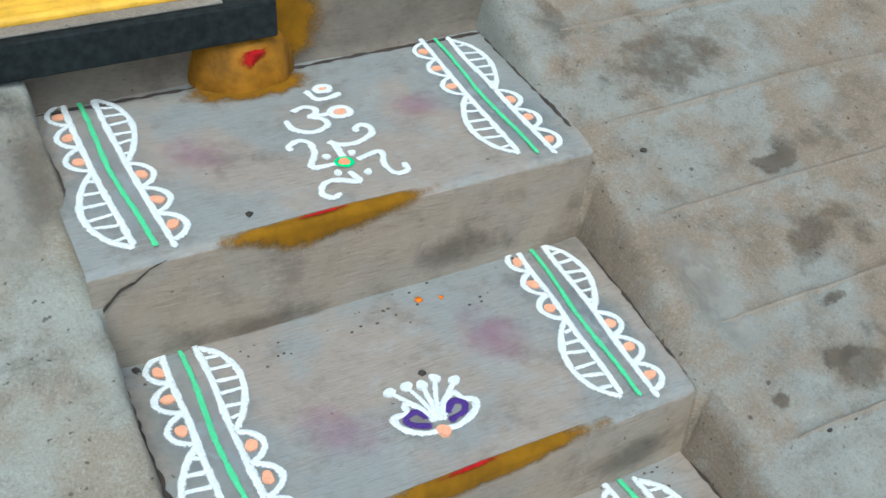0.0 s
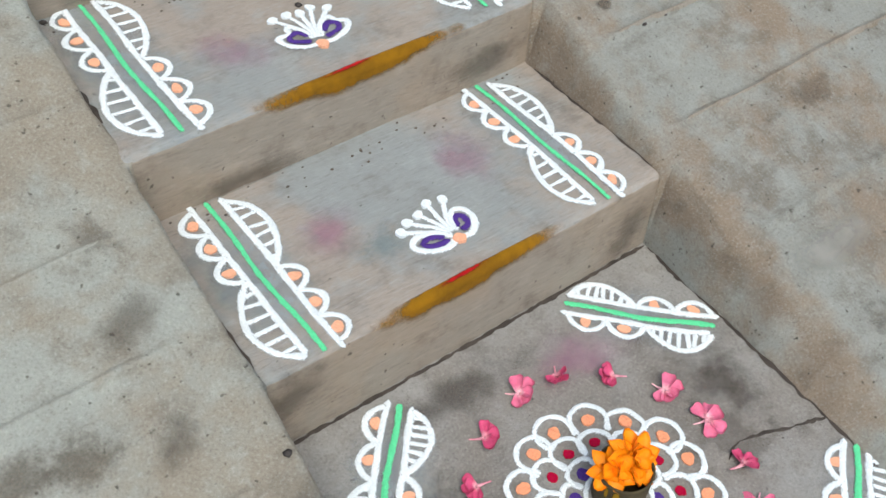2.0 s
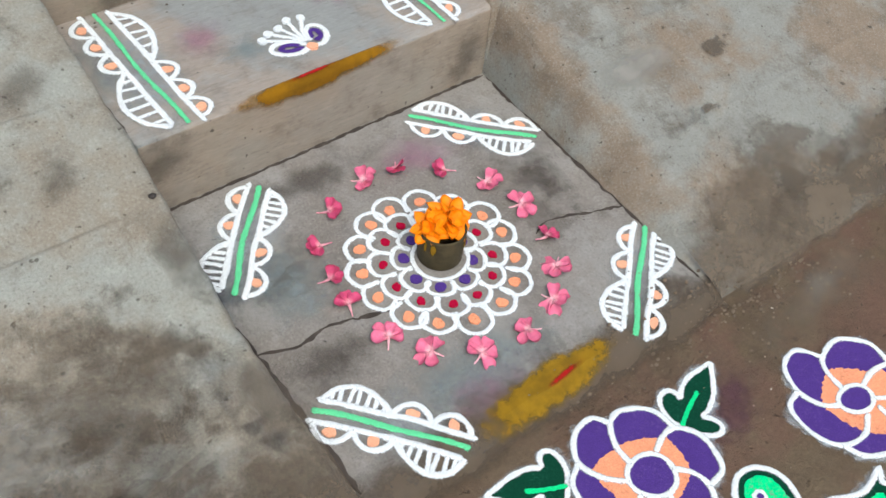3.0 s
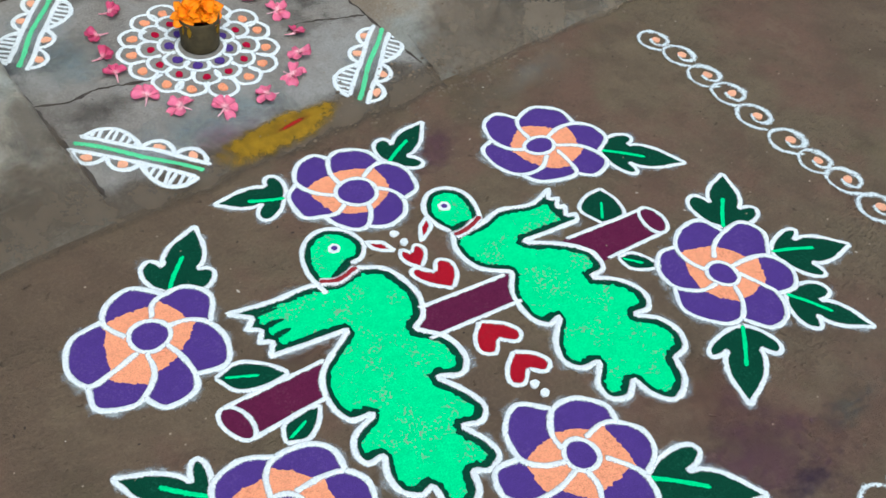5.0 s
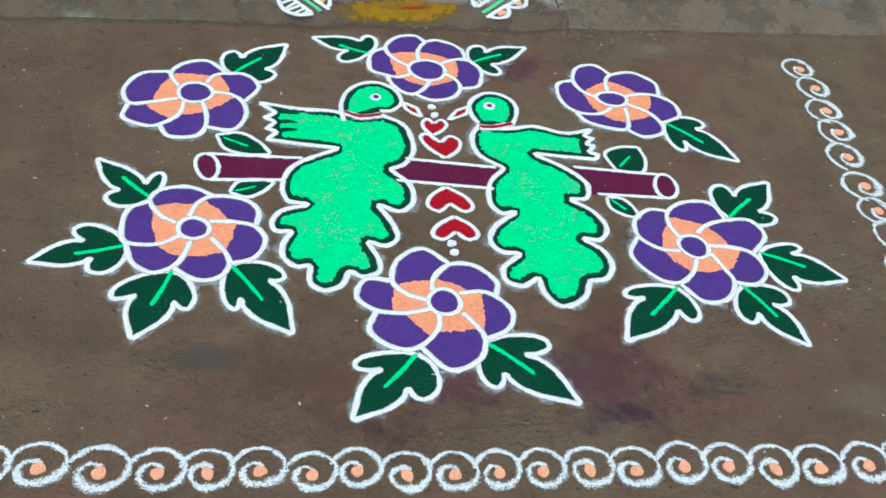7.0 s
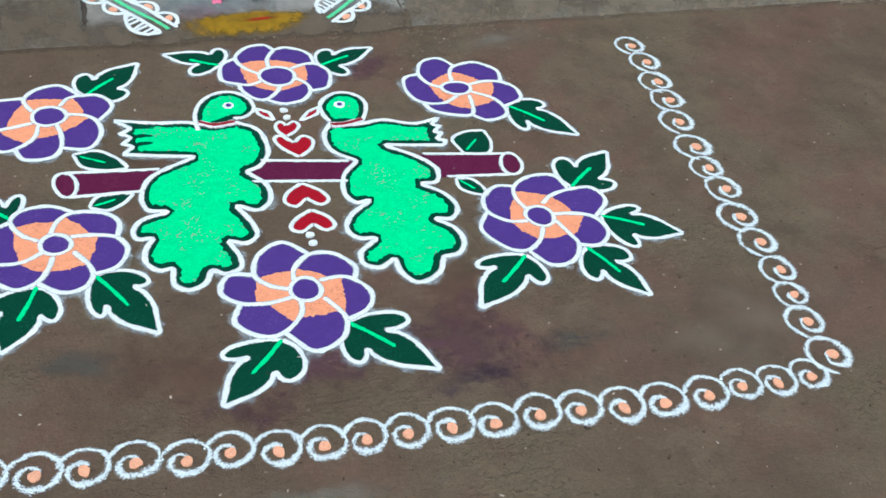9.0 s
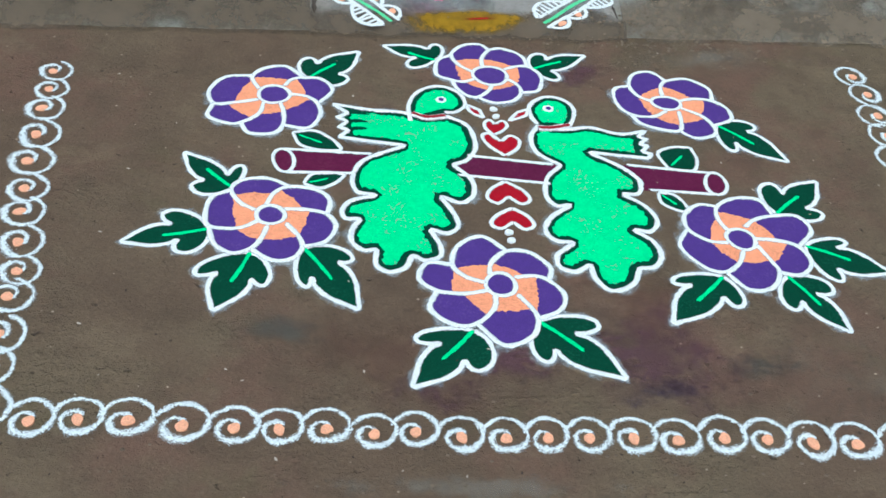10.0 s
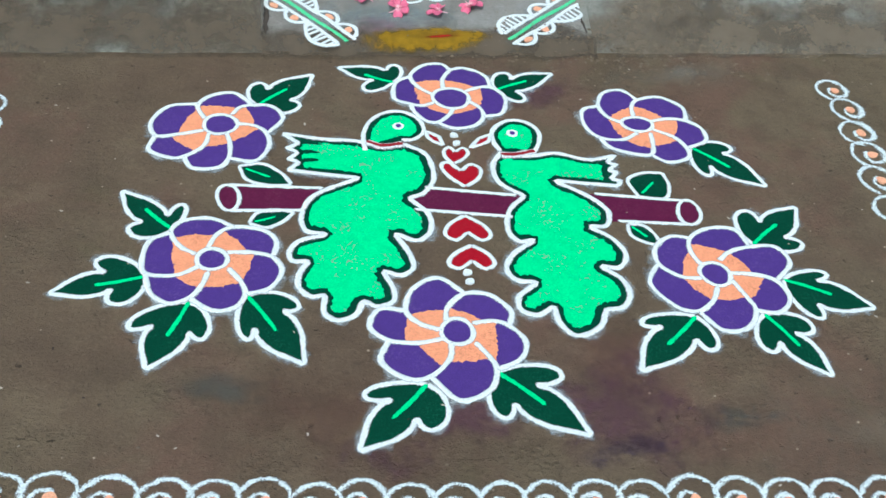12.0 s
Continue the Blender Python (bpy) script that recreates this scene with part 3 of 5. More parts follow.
def nosing_smear(front, top, x0, x1, above, below, red):
    """Turmeric drawn along a step's rounded edge, with a red dab on it."""
    r = 0.014

    def strip(name, xa, xb, up, dn, off, material, parent, slant, thin=1.0):
        bm = bmesh.new()
        uv = bm.loops.layers.uv.verify()
        line = [(front + r + (up - r) * k, top + off, 0.3 + 0.7 * k) for k in (1.0, 0.7, 0.4, 0.15)] + [(front + r * (1 - math.sin(a)) - off * math.sin(a), top - r * (1 - math.cos(a)) + off * math.cos(a), 0.3 - 0.6 * a / 1.57) for a in np.linspace(0, 1.57, 6)]
        line += [(front - off, top - r - (dn - r) * k, -0.3 - 0.7 * k) for k in (0.25, 0.5, 0.75, 1.0)]
        rows = [[bm.verts.new((xa + (xb - xa) * i / 30 + slant * v, y, z)) for (y, z, v) in line] for i in range(31)]
        for i in range(30):
            for k in range(len(line) - 1):
                f = bm.faces.new((rows[i][k], rows[i][k + 1], rows[i + 1][k + 1], rows[i + 1][k]))
                for loop, (a, c) in zip(f.loops, ((i, k), (i, k + 1), (i + 1, k + 1), (i + 1, k))):
                    loop[uv].uv = (max(0.0, 1 - abs(a / 15 - 1) ** 1.3 - abs(line[c][2]) ** 1.4 * thin), 0)
        return part(name, bm, material, parent)

    ob = thing("turmeric_smear", (x0 + x1) / 2, front, top, "turmeric paste smeared along the step edge with red kumkum", "powder smear", "smears on the steps")
    strip("paste", x0, x1, above, below, 0.0022, M_TURMERIC, ob, 0.045, 0.95)
    part("kumkum", blot(bmesh.new(), red, front + 0.009, 0.065, 0.0075, 0.04, level(top - 0.0006), 0.0052), M_KUMKUM, ob, "red kumkum dab")


nosing_smear(1.575, STEP_A, -0.285, 0.195, 0.02, 0.06, -0.06)
nosing_smear(1.135, STEP_B, -0.25, 0.29, 0.016, 0.044, -0.01)
nosing_smear(0.733, STEP_C, -0.27, 0.2, 0.015, 0.048, -0.045)


# ---- drawings on the steps ----
def dot(bm, x, y, a, surf, b=None, high=0.0036):
    return fill(bm, ellipse(x, y, a, b, rng.uniform(0, 3), 16, 0.09), high, surf, 0.0005, 0.004)


def band(x0, y0, x1, y1, surf, bumps, gap, rise, ladder, group):
    """A green stem between two white lines, with a barred half leaf and scallops on each side."""
    a, b = np.array((x0, y0)), np.array((x1, y1))
    size = np.hypot(*(b - a))
    u = (b - a) / size
    v = np.array((-u[1], u[0]))
    bow = rng.uniform(-0.006, 0.006)

    def at(s, o):
        return a + u * (s * size) + v * (o + bow * math.sin(math.pi * s))

    mid = at(0.5, 0)
    ob = thing("scalloped_band", mid[0], mid[1], surf(*mid), "white powder band with green stem, orange dots and barred half leaves", "powder drawing", group)
    part("powder_dust", blot(bmesh.new(), mid[0], mid[1], size * 0.58, (gap + rise) * 1.35, math.atan2(u[1], u[0]), surf, 0.0007), M_CHALK_DUST, ob, "pale powder dust")
    part("stem", ribbon(bmesh.new(), curve([at(s, 0.0025 * math.sin(9 * s)) for s in np.linspace(-0.02, 1.0, 7)]), 0.0118 if bumps == 3 else 0.0145, surf, high=0.004), M_LINE_GREEN, ob, "mint green powder stem")
    for side in (1, -1):
        part("edge_line", ribbon(bmesh.new(), curve([at(s, side * gap + rng.normal(0, 0.0015)) for s in np.linspace(-0.04 if side < 0 else -0.01, 1.0 + 0.03 * side, 6)]), 0.0155, surf, taper=0.01), M_WHITE, ob)

        def along(s):
            return s if side > 0 else 1 - s

        full = 0.98 if side > 0 else 1.12
        # barred half leaf in the first part, scallops in the second
        line = []
        for k in np.linspace(0, 1, 9):
            s = 0.02 + (ladder - 0.02) * k
            line.append(at(along(s), side * (gap + rise * full * math.sin(math.pi * k**0.85) ** 0.8)))
        leaf = part("half_leaf", ribbon(bmesh.new(), curve(line), 0.0155, surf), M_WHITE, ob)
        bars = 6 if bumps == 3 else 7
        for k in range(bars):
            q = (k + 1.0) / (bars + 1)
            s = 0.02 + (ladder - 0.02) * q
            o = rise * full * math.sin(math.pi * q**0.85) ** 0.8
            tilt = rng.uniform(-0.012, 0.02)
            part("bar", ribbon(bmesh.new(), [at(along(s), side * (gap + 0.002)), at(along(s + tilt), side * (gap + o - 0.001))], 0.011, surf, high=0.0038, step=0.005), M_WHITE, leaf)
        for k in range(bumps):
            s0, s1 = ladder + (0.99 - ladder) * k / bumps, ladder + (0.99 - ladder) * (k + 1) / bumps
            big = rng.uniform(0.92, 1.08) * rise * 0.76
            pts = [at(along(s0 + (s1 - s0) * q), side * (gap + big * max(0.0, math.sin(math.pi * q)) ** 0.62)) for q in (0.0, 0.12, 0.3, 0.5, 0.7, 0.88, 1.0)]
            sc = part("scallop", ribbon(bmesh.new(), curve(pts), 0.0145, surf), M_WHITE, ob)
            c = at(along((s0 + s1) / 2 + rng.uniform(-0.01, 0.01)), side * (gap + big * 0.42))
            part("dot", dot(bmesh.new(), *c, 0.0095, surf, 0.0125), M_PEACH_PALE, sc, "peach powder dot")


A, B, C, D = level(STEP_A), level(STEP_B), level(STEP_C), slab_top
band(-0.339, 2.111, -0.332, 1.603, A, 3, 0.0285, 0.046, 0.5, "bands on the steps")
band(0.412, 2.083, 0.372, 1.600, A, 3, 0.03, 0.044, 0.5, "bands on the steps")
band(-0.323, 1.580, -0.332, 1.146, B, 3, 0.029, 0.048, 0.5, "bands on the steps")
band(0.365, 1.586, 0.319, 1.159, B, 3, 0.028, 0.044, 0.5, "bands on the steps")
band(-0.320, 1.125, -0.322, 0.734, C, 3, 0.028, 0.046, 0.5, "bands on the steps")
band(0.285, 1.124, 0.286, 0.736, C, 3, 0.027, 0.042, 0.5, "bands on the steps")
band(0.183, 0.701, 0.384, 0.505, D, 2, 0.021, 0.04, 0.47, "bands round the slab")
band(-0.209, 0.689, -0.393, 0.479, D, 2, 0.022, 0.042, 0.47, "bands round the slab")
band(0.401, 0.183, 0.185, -0.005, D, 2, 0.022, 0.041, 0.47, "bands round the slab")
band(-0.405, 0.194, -0.227, -0.018, D, 2, 0.022, 0.042, 0.47, "bands round the slab")


def strokes(ob, name, lines, width, surf, material=None, n=8):
    for line in lines:
        part(name, ribbon(bmesh.new(), curve(line, n=n), width, surf, step=0.005), material or M_WHITE, ob)


om = thing("curled_symbol", 0.06, 1.89, STEP_A, "white powder curled symbol with a crescent and orange dots", "powder drawing")
strokes(om, "curl", [
    [(0.013, 1.912), (0.044, 1.922), (0.061, 1.906), (0.05, 1.887), (0.035, 1.887)],
    [(0.036, 1.888), (0.061, 1.864), (0.056, 1.839), (0.023, 1.829), (-0.004, 1.851), (-0.007, 1.886)],
    [(0.051, 1.882), (0.079, 1.88)],
], 0.0172, A)
for (x, y, r) in ((0.1, 1.879, 0.02), (0.104, 1.975, 0.014)):
    loop = part("loop", ribbon(bmesh.new(), ellipse(x, y, r, r * 0.9), 0.0172, A, True), M_WHITE, om)
    part("dot", dot(bmesh.new(), x, y, r * 0.62, A), M_PEACH_PALE, loop, "peach powder dot")
strokes(om, "crescent", [[(0.07, 1.979), (0.076, 1.944), (0.097, 1.936), (0.129, 1.947)]], 0.0172, A)
pin = thing("four_armed_curl", 0.036, 1.712, STEP_A, "white powder curl with four hooked arms round a green dot", "powder drawing")
for line in (
    [(0.041, 1.726), (0.043, 1.769), (0.038, 1.788), (0.054, 1.769), (0.086, 1.765), (0.123, 1.784), (0.128, 1.809), (0.116, 1.82), (0.101, 1.811), (0.102, 1.796)],
    [(0.024, 1.713), (-0.022, 1.719), (-0.001, 1.76), (0.004, 1.796), (-0.012, 1.811), (-0.035, 1.798), (-0.034, 1.781)],
    [(0.032, 1.682), (0.036, 1.645), (0.003, 1.665), (-0.024, 1.662), (-0.038, 1.635), (-0.024, 1.618), (-0.008, 1.626)],
    [(0.059, 1.712), (0.11, 1.721), (0.099, 1.679), (0.104, 1.645), (0.129, 1.646), (0.132, 1.67)],
):
    strokes(pin, "arm", [line], 0.0172, A)
for x, y in ((0.015, 1.743), (0.062, 1.738), (0.013, 1.688), (0.063, 1.67)):
    part("spot", dot(bmesh.new(), x, y, 0.0075, A), M_WHITE, pin)
hub = part("hub", ribbon(bmesh.new(), ellipse(0.036, 1.712, 0.0145), 0.009, A, True, high=0.006), M_VEIN, pin, "green powder ring")
part("dot", dot(bmesh.new(), 0.036, 1.712, 0.0115, A, high=0.005), M_PEACH, hub, "orange powder dot")


def sprig(x, y, turn, surf, lobes, fan, reach):
    """Two purple-filled lobes with a fan of knobbed stalks."""
    ob = thing("sprig_drawing", x, y, surf(x, y), "white powder flower sprig with purple lobes and knobbed stalks", "powder drawing", "sprigs on the steps")
    c, s = math.cos(turn), math.sin(turn)

    def at(u, v):
        return (x + c * u - s * v, y + s * u + c * v)

    for outline, core in lobes:
        lobe = part("lobe", ribbon(bmesh.new(), curve([at(*p) for p in outline]), 0.0165, surf), M_WHITE, ob)
        part("filling", ribbon(bmesh.new(), curve([at(*p) for p in core]), 0.0165, surf, high=0.0046), M_PURPLE, lobe, "purple powder filling")
    for k, a in enumerate(fan):
        r = reach * (0.94 + 0.06 * math.sin(2.0 * k + 1))
        tip = (r * math.sin(a), r * math.cos(a))
        stalk = part("stalk", ribbon(bmesh.new(), curve([at(0.004 * (k - 2), 0.02), at(tip[0] * 0.35, tip[1] * 0.55), at(*tip)]), 0.012, surf), M_WHITE, ob)
        part("knob", dot(bmesh.new(), *at(tip[0] * 1.03, tip[1] * 1.03), 0.0098, surf, high=0.005), M_WHITE, stalk)
    part("heart", dot(bmesh.new(), x, y, 0.0115, surf, high=0.0065), M_PEACH_PALE, ob, "peach powder dot")


sprig(-0.008, 1.228, radians(-11), B, (
    ([(0.0, 0.004), (-0.03, 0.002), (-0.06, 0.018), (-0.07, 0.044), (-0.047, 0.05), (-0.045, 0.07), (-0.028, 0.062), (-0.012, 0.03)], [(-0.014, 0.014), (-0.045, 0.024), (-0.05, 0.04), (-0.03, 0.05), (-0.016, 0.03)]),
    ([(0.0, 0.004), (0.03, 0.008), (0.06, 0.03), (0.068, 0.054), (0.05, 0.062), (0.038, 0.078), (0.018, 0.06), (0.008, 0.028)], [(0.014, 0.018), (0.044, 0.034), (0.048, 0.052), (0.03, 0.058), (0.016, 0.034)]),
), np.radians((-31, -16, -3, 9, 25)), 0.116)
sprig(0.0, 0.811, radians(3), C, (
    ([(0.0, 0.004), (-0.03, -0.004), (-0.062, 0.008), (-0.078, 0.032), (-0.056, 0.046), (-0.026, 0.034), (-0.004, 0.012)], [(-0.016, 0.008), (-0.046, 0.012), (-0.06, 0.026), (-0.04, 0.032), (-0.018, 0.018)]),
    ([(0.0, 0.004), (0.026, -0.002), (0.05, 0.018), (0.054, 0.046), (0.036, 0.062), (0.018, 0.044), (0.008, 0.016)], [(0.016, 0.012), (0.036, 0.02), (0.039, 0.04), (0.026, 0.044), (0.016, 0.022)]),
), np.radians((-46, -31, -14, 4, 22)), 0.1)


# ---- landing slab: rosette, cup, flowers ----
RX, RY = -0.016, 0.345
rosette = thing("rosette_drawing", RX, RY, slab_top(RX, RY), "white powder rosette of three scalloped rings with coloured dots", "powder drawing")
for count, r_in, r_dot, r_out, mat_dot, size, off in ((8, 0.056, 0.068, 0.09, M_PURPLE, 0.0115, 0.2), (12, 0.09, 0.11, 0.135, M_CRIMSON, 0.009, 0.1), (15, 0.13, 0.154, 0.181, M_PEACH, 0.0115, 0.32)):
    for k in range(count):
        t0 = off + 2 * math.pi * k / count + rng.uniform(-0.04, 0.04)
        half = math.pi / count * 1.02
        far = r_out * rng.uniform(0.95, 1.04)
        pts = [(RX + r * math.cos(t0 + w * half), RY + r * math.sin(t0 + w * half)) for w, r in ((-0.9, r_in), (-1.0, r_dot * 1.01), (-0.7, far * 0.965), (0, far * 1.02), (0.7, far * 0.965), (1.0, r_dot * 1.01), (0.9, r_in))]
        loop = part("petal_loop", ribbon(bmesh.new(), curve(pts), 0.0125, slab_top), M_WHITE, rosette)
        part("dot", dot(bmesh.new(), RX + r_dot * math.cos(t0), RY + r_dot * math.sin(t0), size, slab_top), mat_dot, loop, "coloured powder dot")
part("ring", ribbon(bmesh.new(), ellipse(RX + 0.004, RY, 0.054), 0.012, slab_top, True), M_WHITE, rosette)


def revolve(bm, line, n=36):
    rows = [[bm.verts.new((r * math.cos(2 * math.pi * i / n), r * math.sin(2 * math.pi * i / n), z)) for i in range(n)] for r, z in line]
    for a, b in zip(rows, rows[1:]):
        for i in range(n):
            j = (i + 1) % n
            bm.faces.new((a[i], a[j], b[j], b[i]))
    return bm


PX, PY = -0.006, 0.355
PZ = slab_top(PX, PY)
cup = thing("clay_cup", PX, PY, PZ, "small dark clay cup on the rosette with turmeric marks", "cup")
bm = revolve(bmesh.new(), [(0.001, 0.0005), (0.0425, 0.0005), (0.0445, 0.004), (0.046, 0.04), (0.047, 0.07), (0.0475, 0.078), (0.045, 0.08), (0.043, 0.077), (0.042, 0.04), (0.04, 0.012), (0.001, 0.01)])
bmesh.ops.translate(bm, verts=bm.verts, vec=(PX, PY, PZ))
part("body", bm, M_CLAY, cup)
for a, w in ((-1.05, 0.24), (-2.6, 0.16), (-2.95, 0.1)):
    bm = bmesh.new()
    uv = bm.loops.layers.uv.verify()
    g = [[bm.verts.new((PX + 0.0486 * math.cos(a + w * (i / 4 - 1)), PY + 0.0486 * math.sin(a + w * (i / 4 - 1)), PZ + 0.044 + 0.032 * k / 4)) for i in range(9)] for k in range(5)]
    for k in range(4):
        for i in range(8):
            f = bm.faces.new((g[k][i], g[k][i + 1], g[k + 1][i + 1], g[k + 1][i]))
            for loop, (p, q) in zip(f.loops, ((i, k), (i + 1, k), (i + 1, k + 1), (i, k + 1))):
                loop[uv].uv = (max(0.0, 1 - math.hypot(p / 4 - 1, (q - 2) / 2.5)), 0)
    part("mark", bm, M_TURMERIC_POWDER, cup, "turmeric mark")


def petal(bm, base, az, el, length, width, curl, seed, thick=0.0009, start_r=0.0, pointed=False, wedge=False):
    """A thin, cupped petal from base outward."""
    uv = bm.loops.layers.uv.verify()
    d = Vector((math.cos(az) * math.cos(el), math.sin(az) * math.cos(el), math.sin(el)))
    side = Vector((-math.sin(az), math.cos(az), 0))
    up = side.cross(d) * -1
    if up.z < 0:
        up = -up
    rows = []
    for k in range(8):
        s = k / 7
        w = width * (0.16 + 0.84 * math.sin(math.pi * min(1.0, 0.06 + s * 0.86)) ** 0.8) * (1 if s < 0.97 else 0.55)
        if pointed:
            w = width * (0.3 + 0.7 * math.sin(math.pi * min(1.0, 0.1 + s * 0.75))) * (1 - s**5)
        if wedge:
            w = width * (0.34 + 0.66 * s) * (1 - 0.45 * max(0.0, (s - 0.72) / 0.28) ** 2)
        row = []
        for i in range(5):
            o = (i / 2 - 1)
            p = Vector(base) + d * (start_r + length * s) + side * (w * 0.5 * o) + up * (curl * length * (s * s) + 0.16 * width * o * o + 0.11 * length * noise.noise((s * 4, o * 2, seed)))
            row.append(bm.verts.new(p))
        rows.append(row)
    under = [[bm.verts.new(v.co - up * thick) for v in row] for row in rows]
    for g, flip in ((rows, False), (under, True)):
        for k in range(7):
            for i in range(4):
                q = [(g[k][i], k), (g[k][i + 1], k), (g[k + 1][i + 1], k + 1), (g[k + 1][i], k + 1)]
                f = bm.faces.new([v for v, _ in (q[::-1] if flip else q)])
                for loop, (_, kk) in zip(f.loops, q[::-1] if flip else q):
                    loop[uv].uv = (kk / 7, 0)
    rim = [(k, 0) for k in range(8)] + [(7, i) for i in range(1, 5)] + [(k, 4) for k in range(6, -1, -1)]
    for (a, b), (c, e) in zip(rim, rim[1:]):
        f = bm.faces.new((rows[a][b], under[a][b], under[c][e], rows[c][e]))
        for loop in f.loops:
            loop[uv].uv = (0.8, 0)
    return bm


blooms = ((0.013, -0.002, 0.094, 0.0), (-0.028, 0.006, 0.09, 2.4))
for bx, by, bz, first in blooms:
    big = first == 0.0
    ob = thing("orange_blossom", PX + bx, PY + by, PZ + (0.078 if big else 0.076), "orange blossom with many pointed petals resting on the cup", "flower", "blossoms in the cup")
    n = 17 if big else 12
    outer = 9 if big else 7
    turned = Matrix.Translation((PX + bx, PY + by, PZ + bz)) @ Euler((radians(42 if big else 24), radians(8 if big else -34), 0)).to_matrix().to_4x4()
    for k in range(n):
        far = k < outer
        az = first + (2 * math.pi * k / outer if far else 2 * math.pi * (k + 0.5) / (n - outer)) + rng.uniform(-0.15, 0.15)
        el = radians((8 if far else 44) + rng.uniform(-12, 12))
        bm = petal(bmesh.new(), (0, 0, 0), az, el, (0.05 if big else 0.039) * (1 if far else 0.62) * rng.uniform(0.88, 1.12), (0.031 if big else 0.025) * (1 if far else 0.8), 0.12 * rng.uniform(-1.8, 0.8), k + first, 0.0009, 0.0, k % 3 == 0)
        bm.transform(turned)
        part("petal", bm, M_ORANGE, ob)
    bm = bmesh.new()
    bmesh.ops.create_icosphere(bm, subdivisions=2, radius=0.016 if big else 0.011)
    for v in bm.verts:
        v.co = Vector((PX + bx, PY + by, PZ + bz - 0.012)) + v.co * (1 + 0.25 * noise.noise(v.co * 200)) * (1.0 if v.co.z > 0 else 1.3)
    part("calyx", bm, M_ORANGE, ob)


def oleander(seed, size, material, spread, closed):
    """A fallen five-petalled flower with a pale throat and a short tube, at the origin."""
    ob = thing("pink_flower", 0, 0, 0, "fallen five-petalled pink flower lying on the cement slab", "flower", "ring of pink flowers")
    r = np.random.default_rng(seed)
    for k in range(5):
        az = spread * (k - 2) / 2.5 + r.uniform(-0.14, 0.14)
        lift = closed + r.uniform(-6, 10) + (18 if k == seed % 5 else 0)
        part("petal", petal(bmesh.new(), (0, 0, 0.006), az, radians(lift), 0.027 * size * r.uniform(0.85, 1.12), 0.0285 * size * r.uniform(0.85, 1.08), r.uniform(-0.35, 0.1), seed * 7 + k, 0.0008, 0.002, wedge=True), material, ob)
    line = [Vector((0, 0, 0.007)), Vector((-0.007, 0, 0.005)), Vector((-0.016, 0.001, 0.0035)), Vector((-0.026, 0.003, 0.003))]
    bm = bmesh.new()
    rings = [[bm.verts.new(p + Vector((0, q * math.cos(t), q * math.sin(t)))) for t in np.linspace(0, 2 * math.pi, 8, endpoint=False)] for p, q in zip(line, (0.0042, 0.0028, 0.0018, 0.0014))]
    for a, b in zip(rings, rings[1:]):
        for i in range(8):
            bm.faces.new((a[i], a[(i + 1) % 8], b[(i + 1) % 8], b[i]))
    bm.faces.new(rings[0][::-1])
    part("tube", bm, material, ob, "pale pink tube")
    return ob


kinds = [oleander(3, 1.1, M_PINK, 2.5, 6), oleander(5, 0.95, M_ROSE, 1.7, 16), oleander(9, 0.86, M_ROSE, 1.3, 24), oleander(12, 1.05, M_PINK, 2.1, 10), oleander(17, 1.15, M_PINK, 2.55, 4), oleander(21, 0.9, M_ROSE, 1.5, 22)]
FALLEN = [(-0.02, 0.592, 3), (0.057, 0.582, 2), (0.141, 0.528, 5), (0.199, 0.453, 3), (0.219, 0.368, 4), (0.202, 0.27, 1), (0.169, 0.202, 0), (0.108, 0.144, 4), (0.019, 0.114, 3), (-0.087, 0.125, 0), (-0.164, 0.178, 4), (-0.21, 0.248, 3), (-0.229, 0.346, 1), (-0.221, 0.415, 2), (-0.194, 0.492, 5), (-0.127, 0.557, 1)]
used = set()
for x, y, k in FALLEN:
    lean = (rng.uniform(-0.25, 0.25), rng.uniform(-0.25, 0.25))
    m = Matrix.LocRotScale((x, y, slab_top(x, y) + 0.001 + 0.006 * max(abs(lean[0]), abs(lean[1]))), Euler((lean[0], lean[1], rng.uniform(0, 6.28))), None)
    if k in used:
        copy_thing(kinds[k], m)
    else:
        kinds[k].matrix_basis = m
        used.add(k)


# ---- the large drawing on the ground ----
W = 0.0155


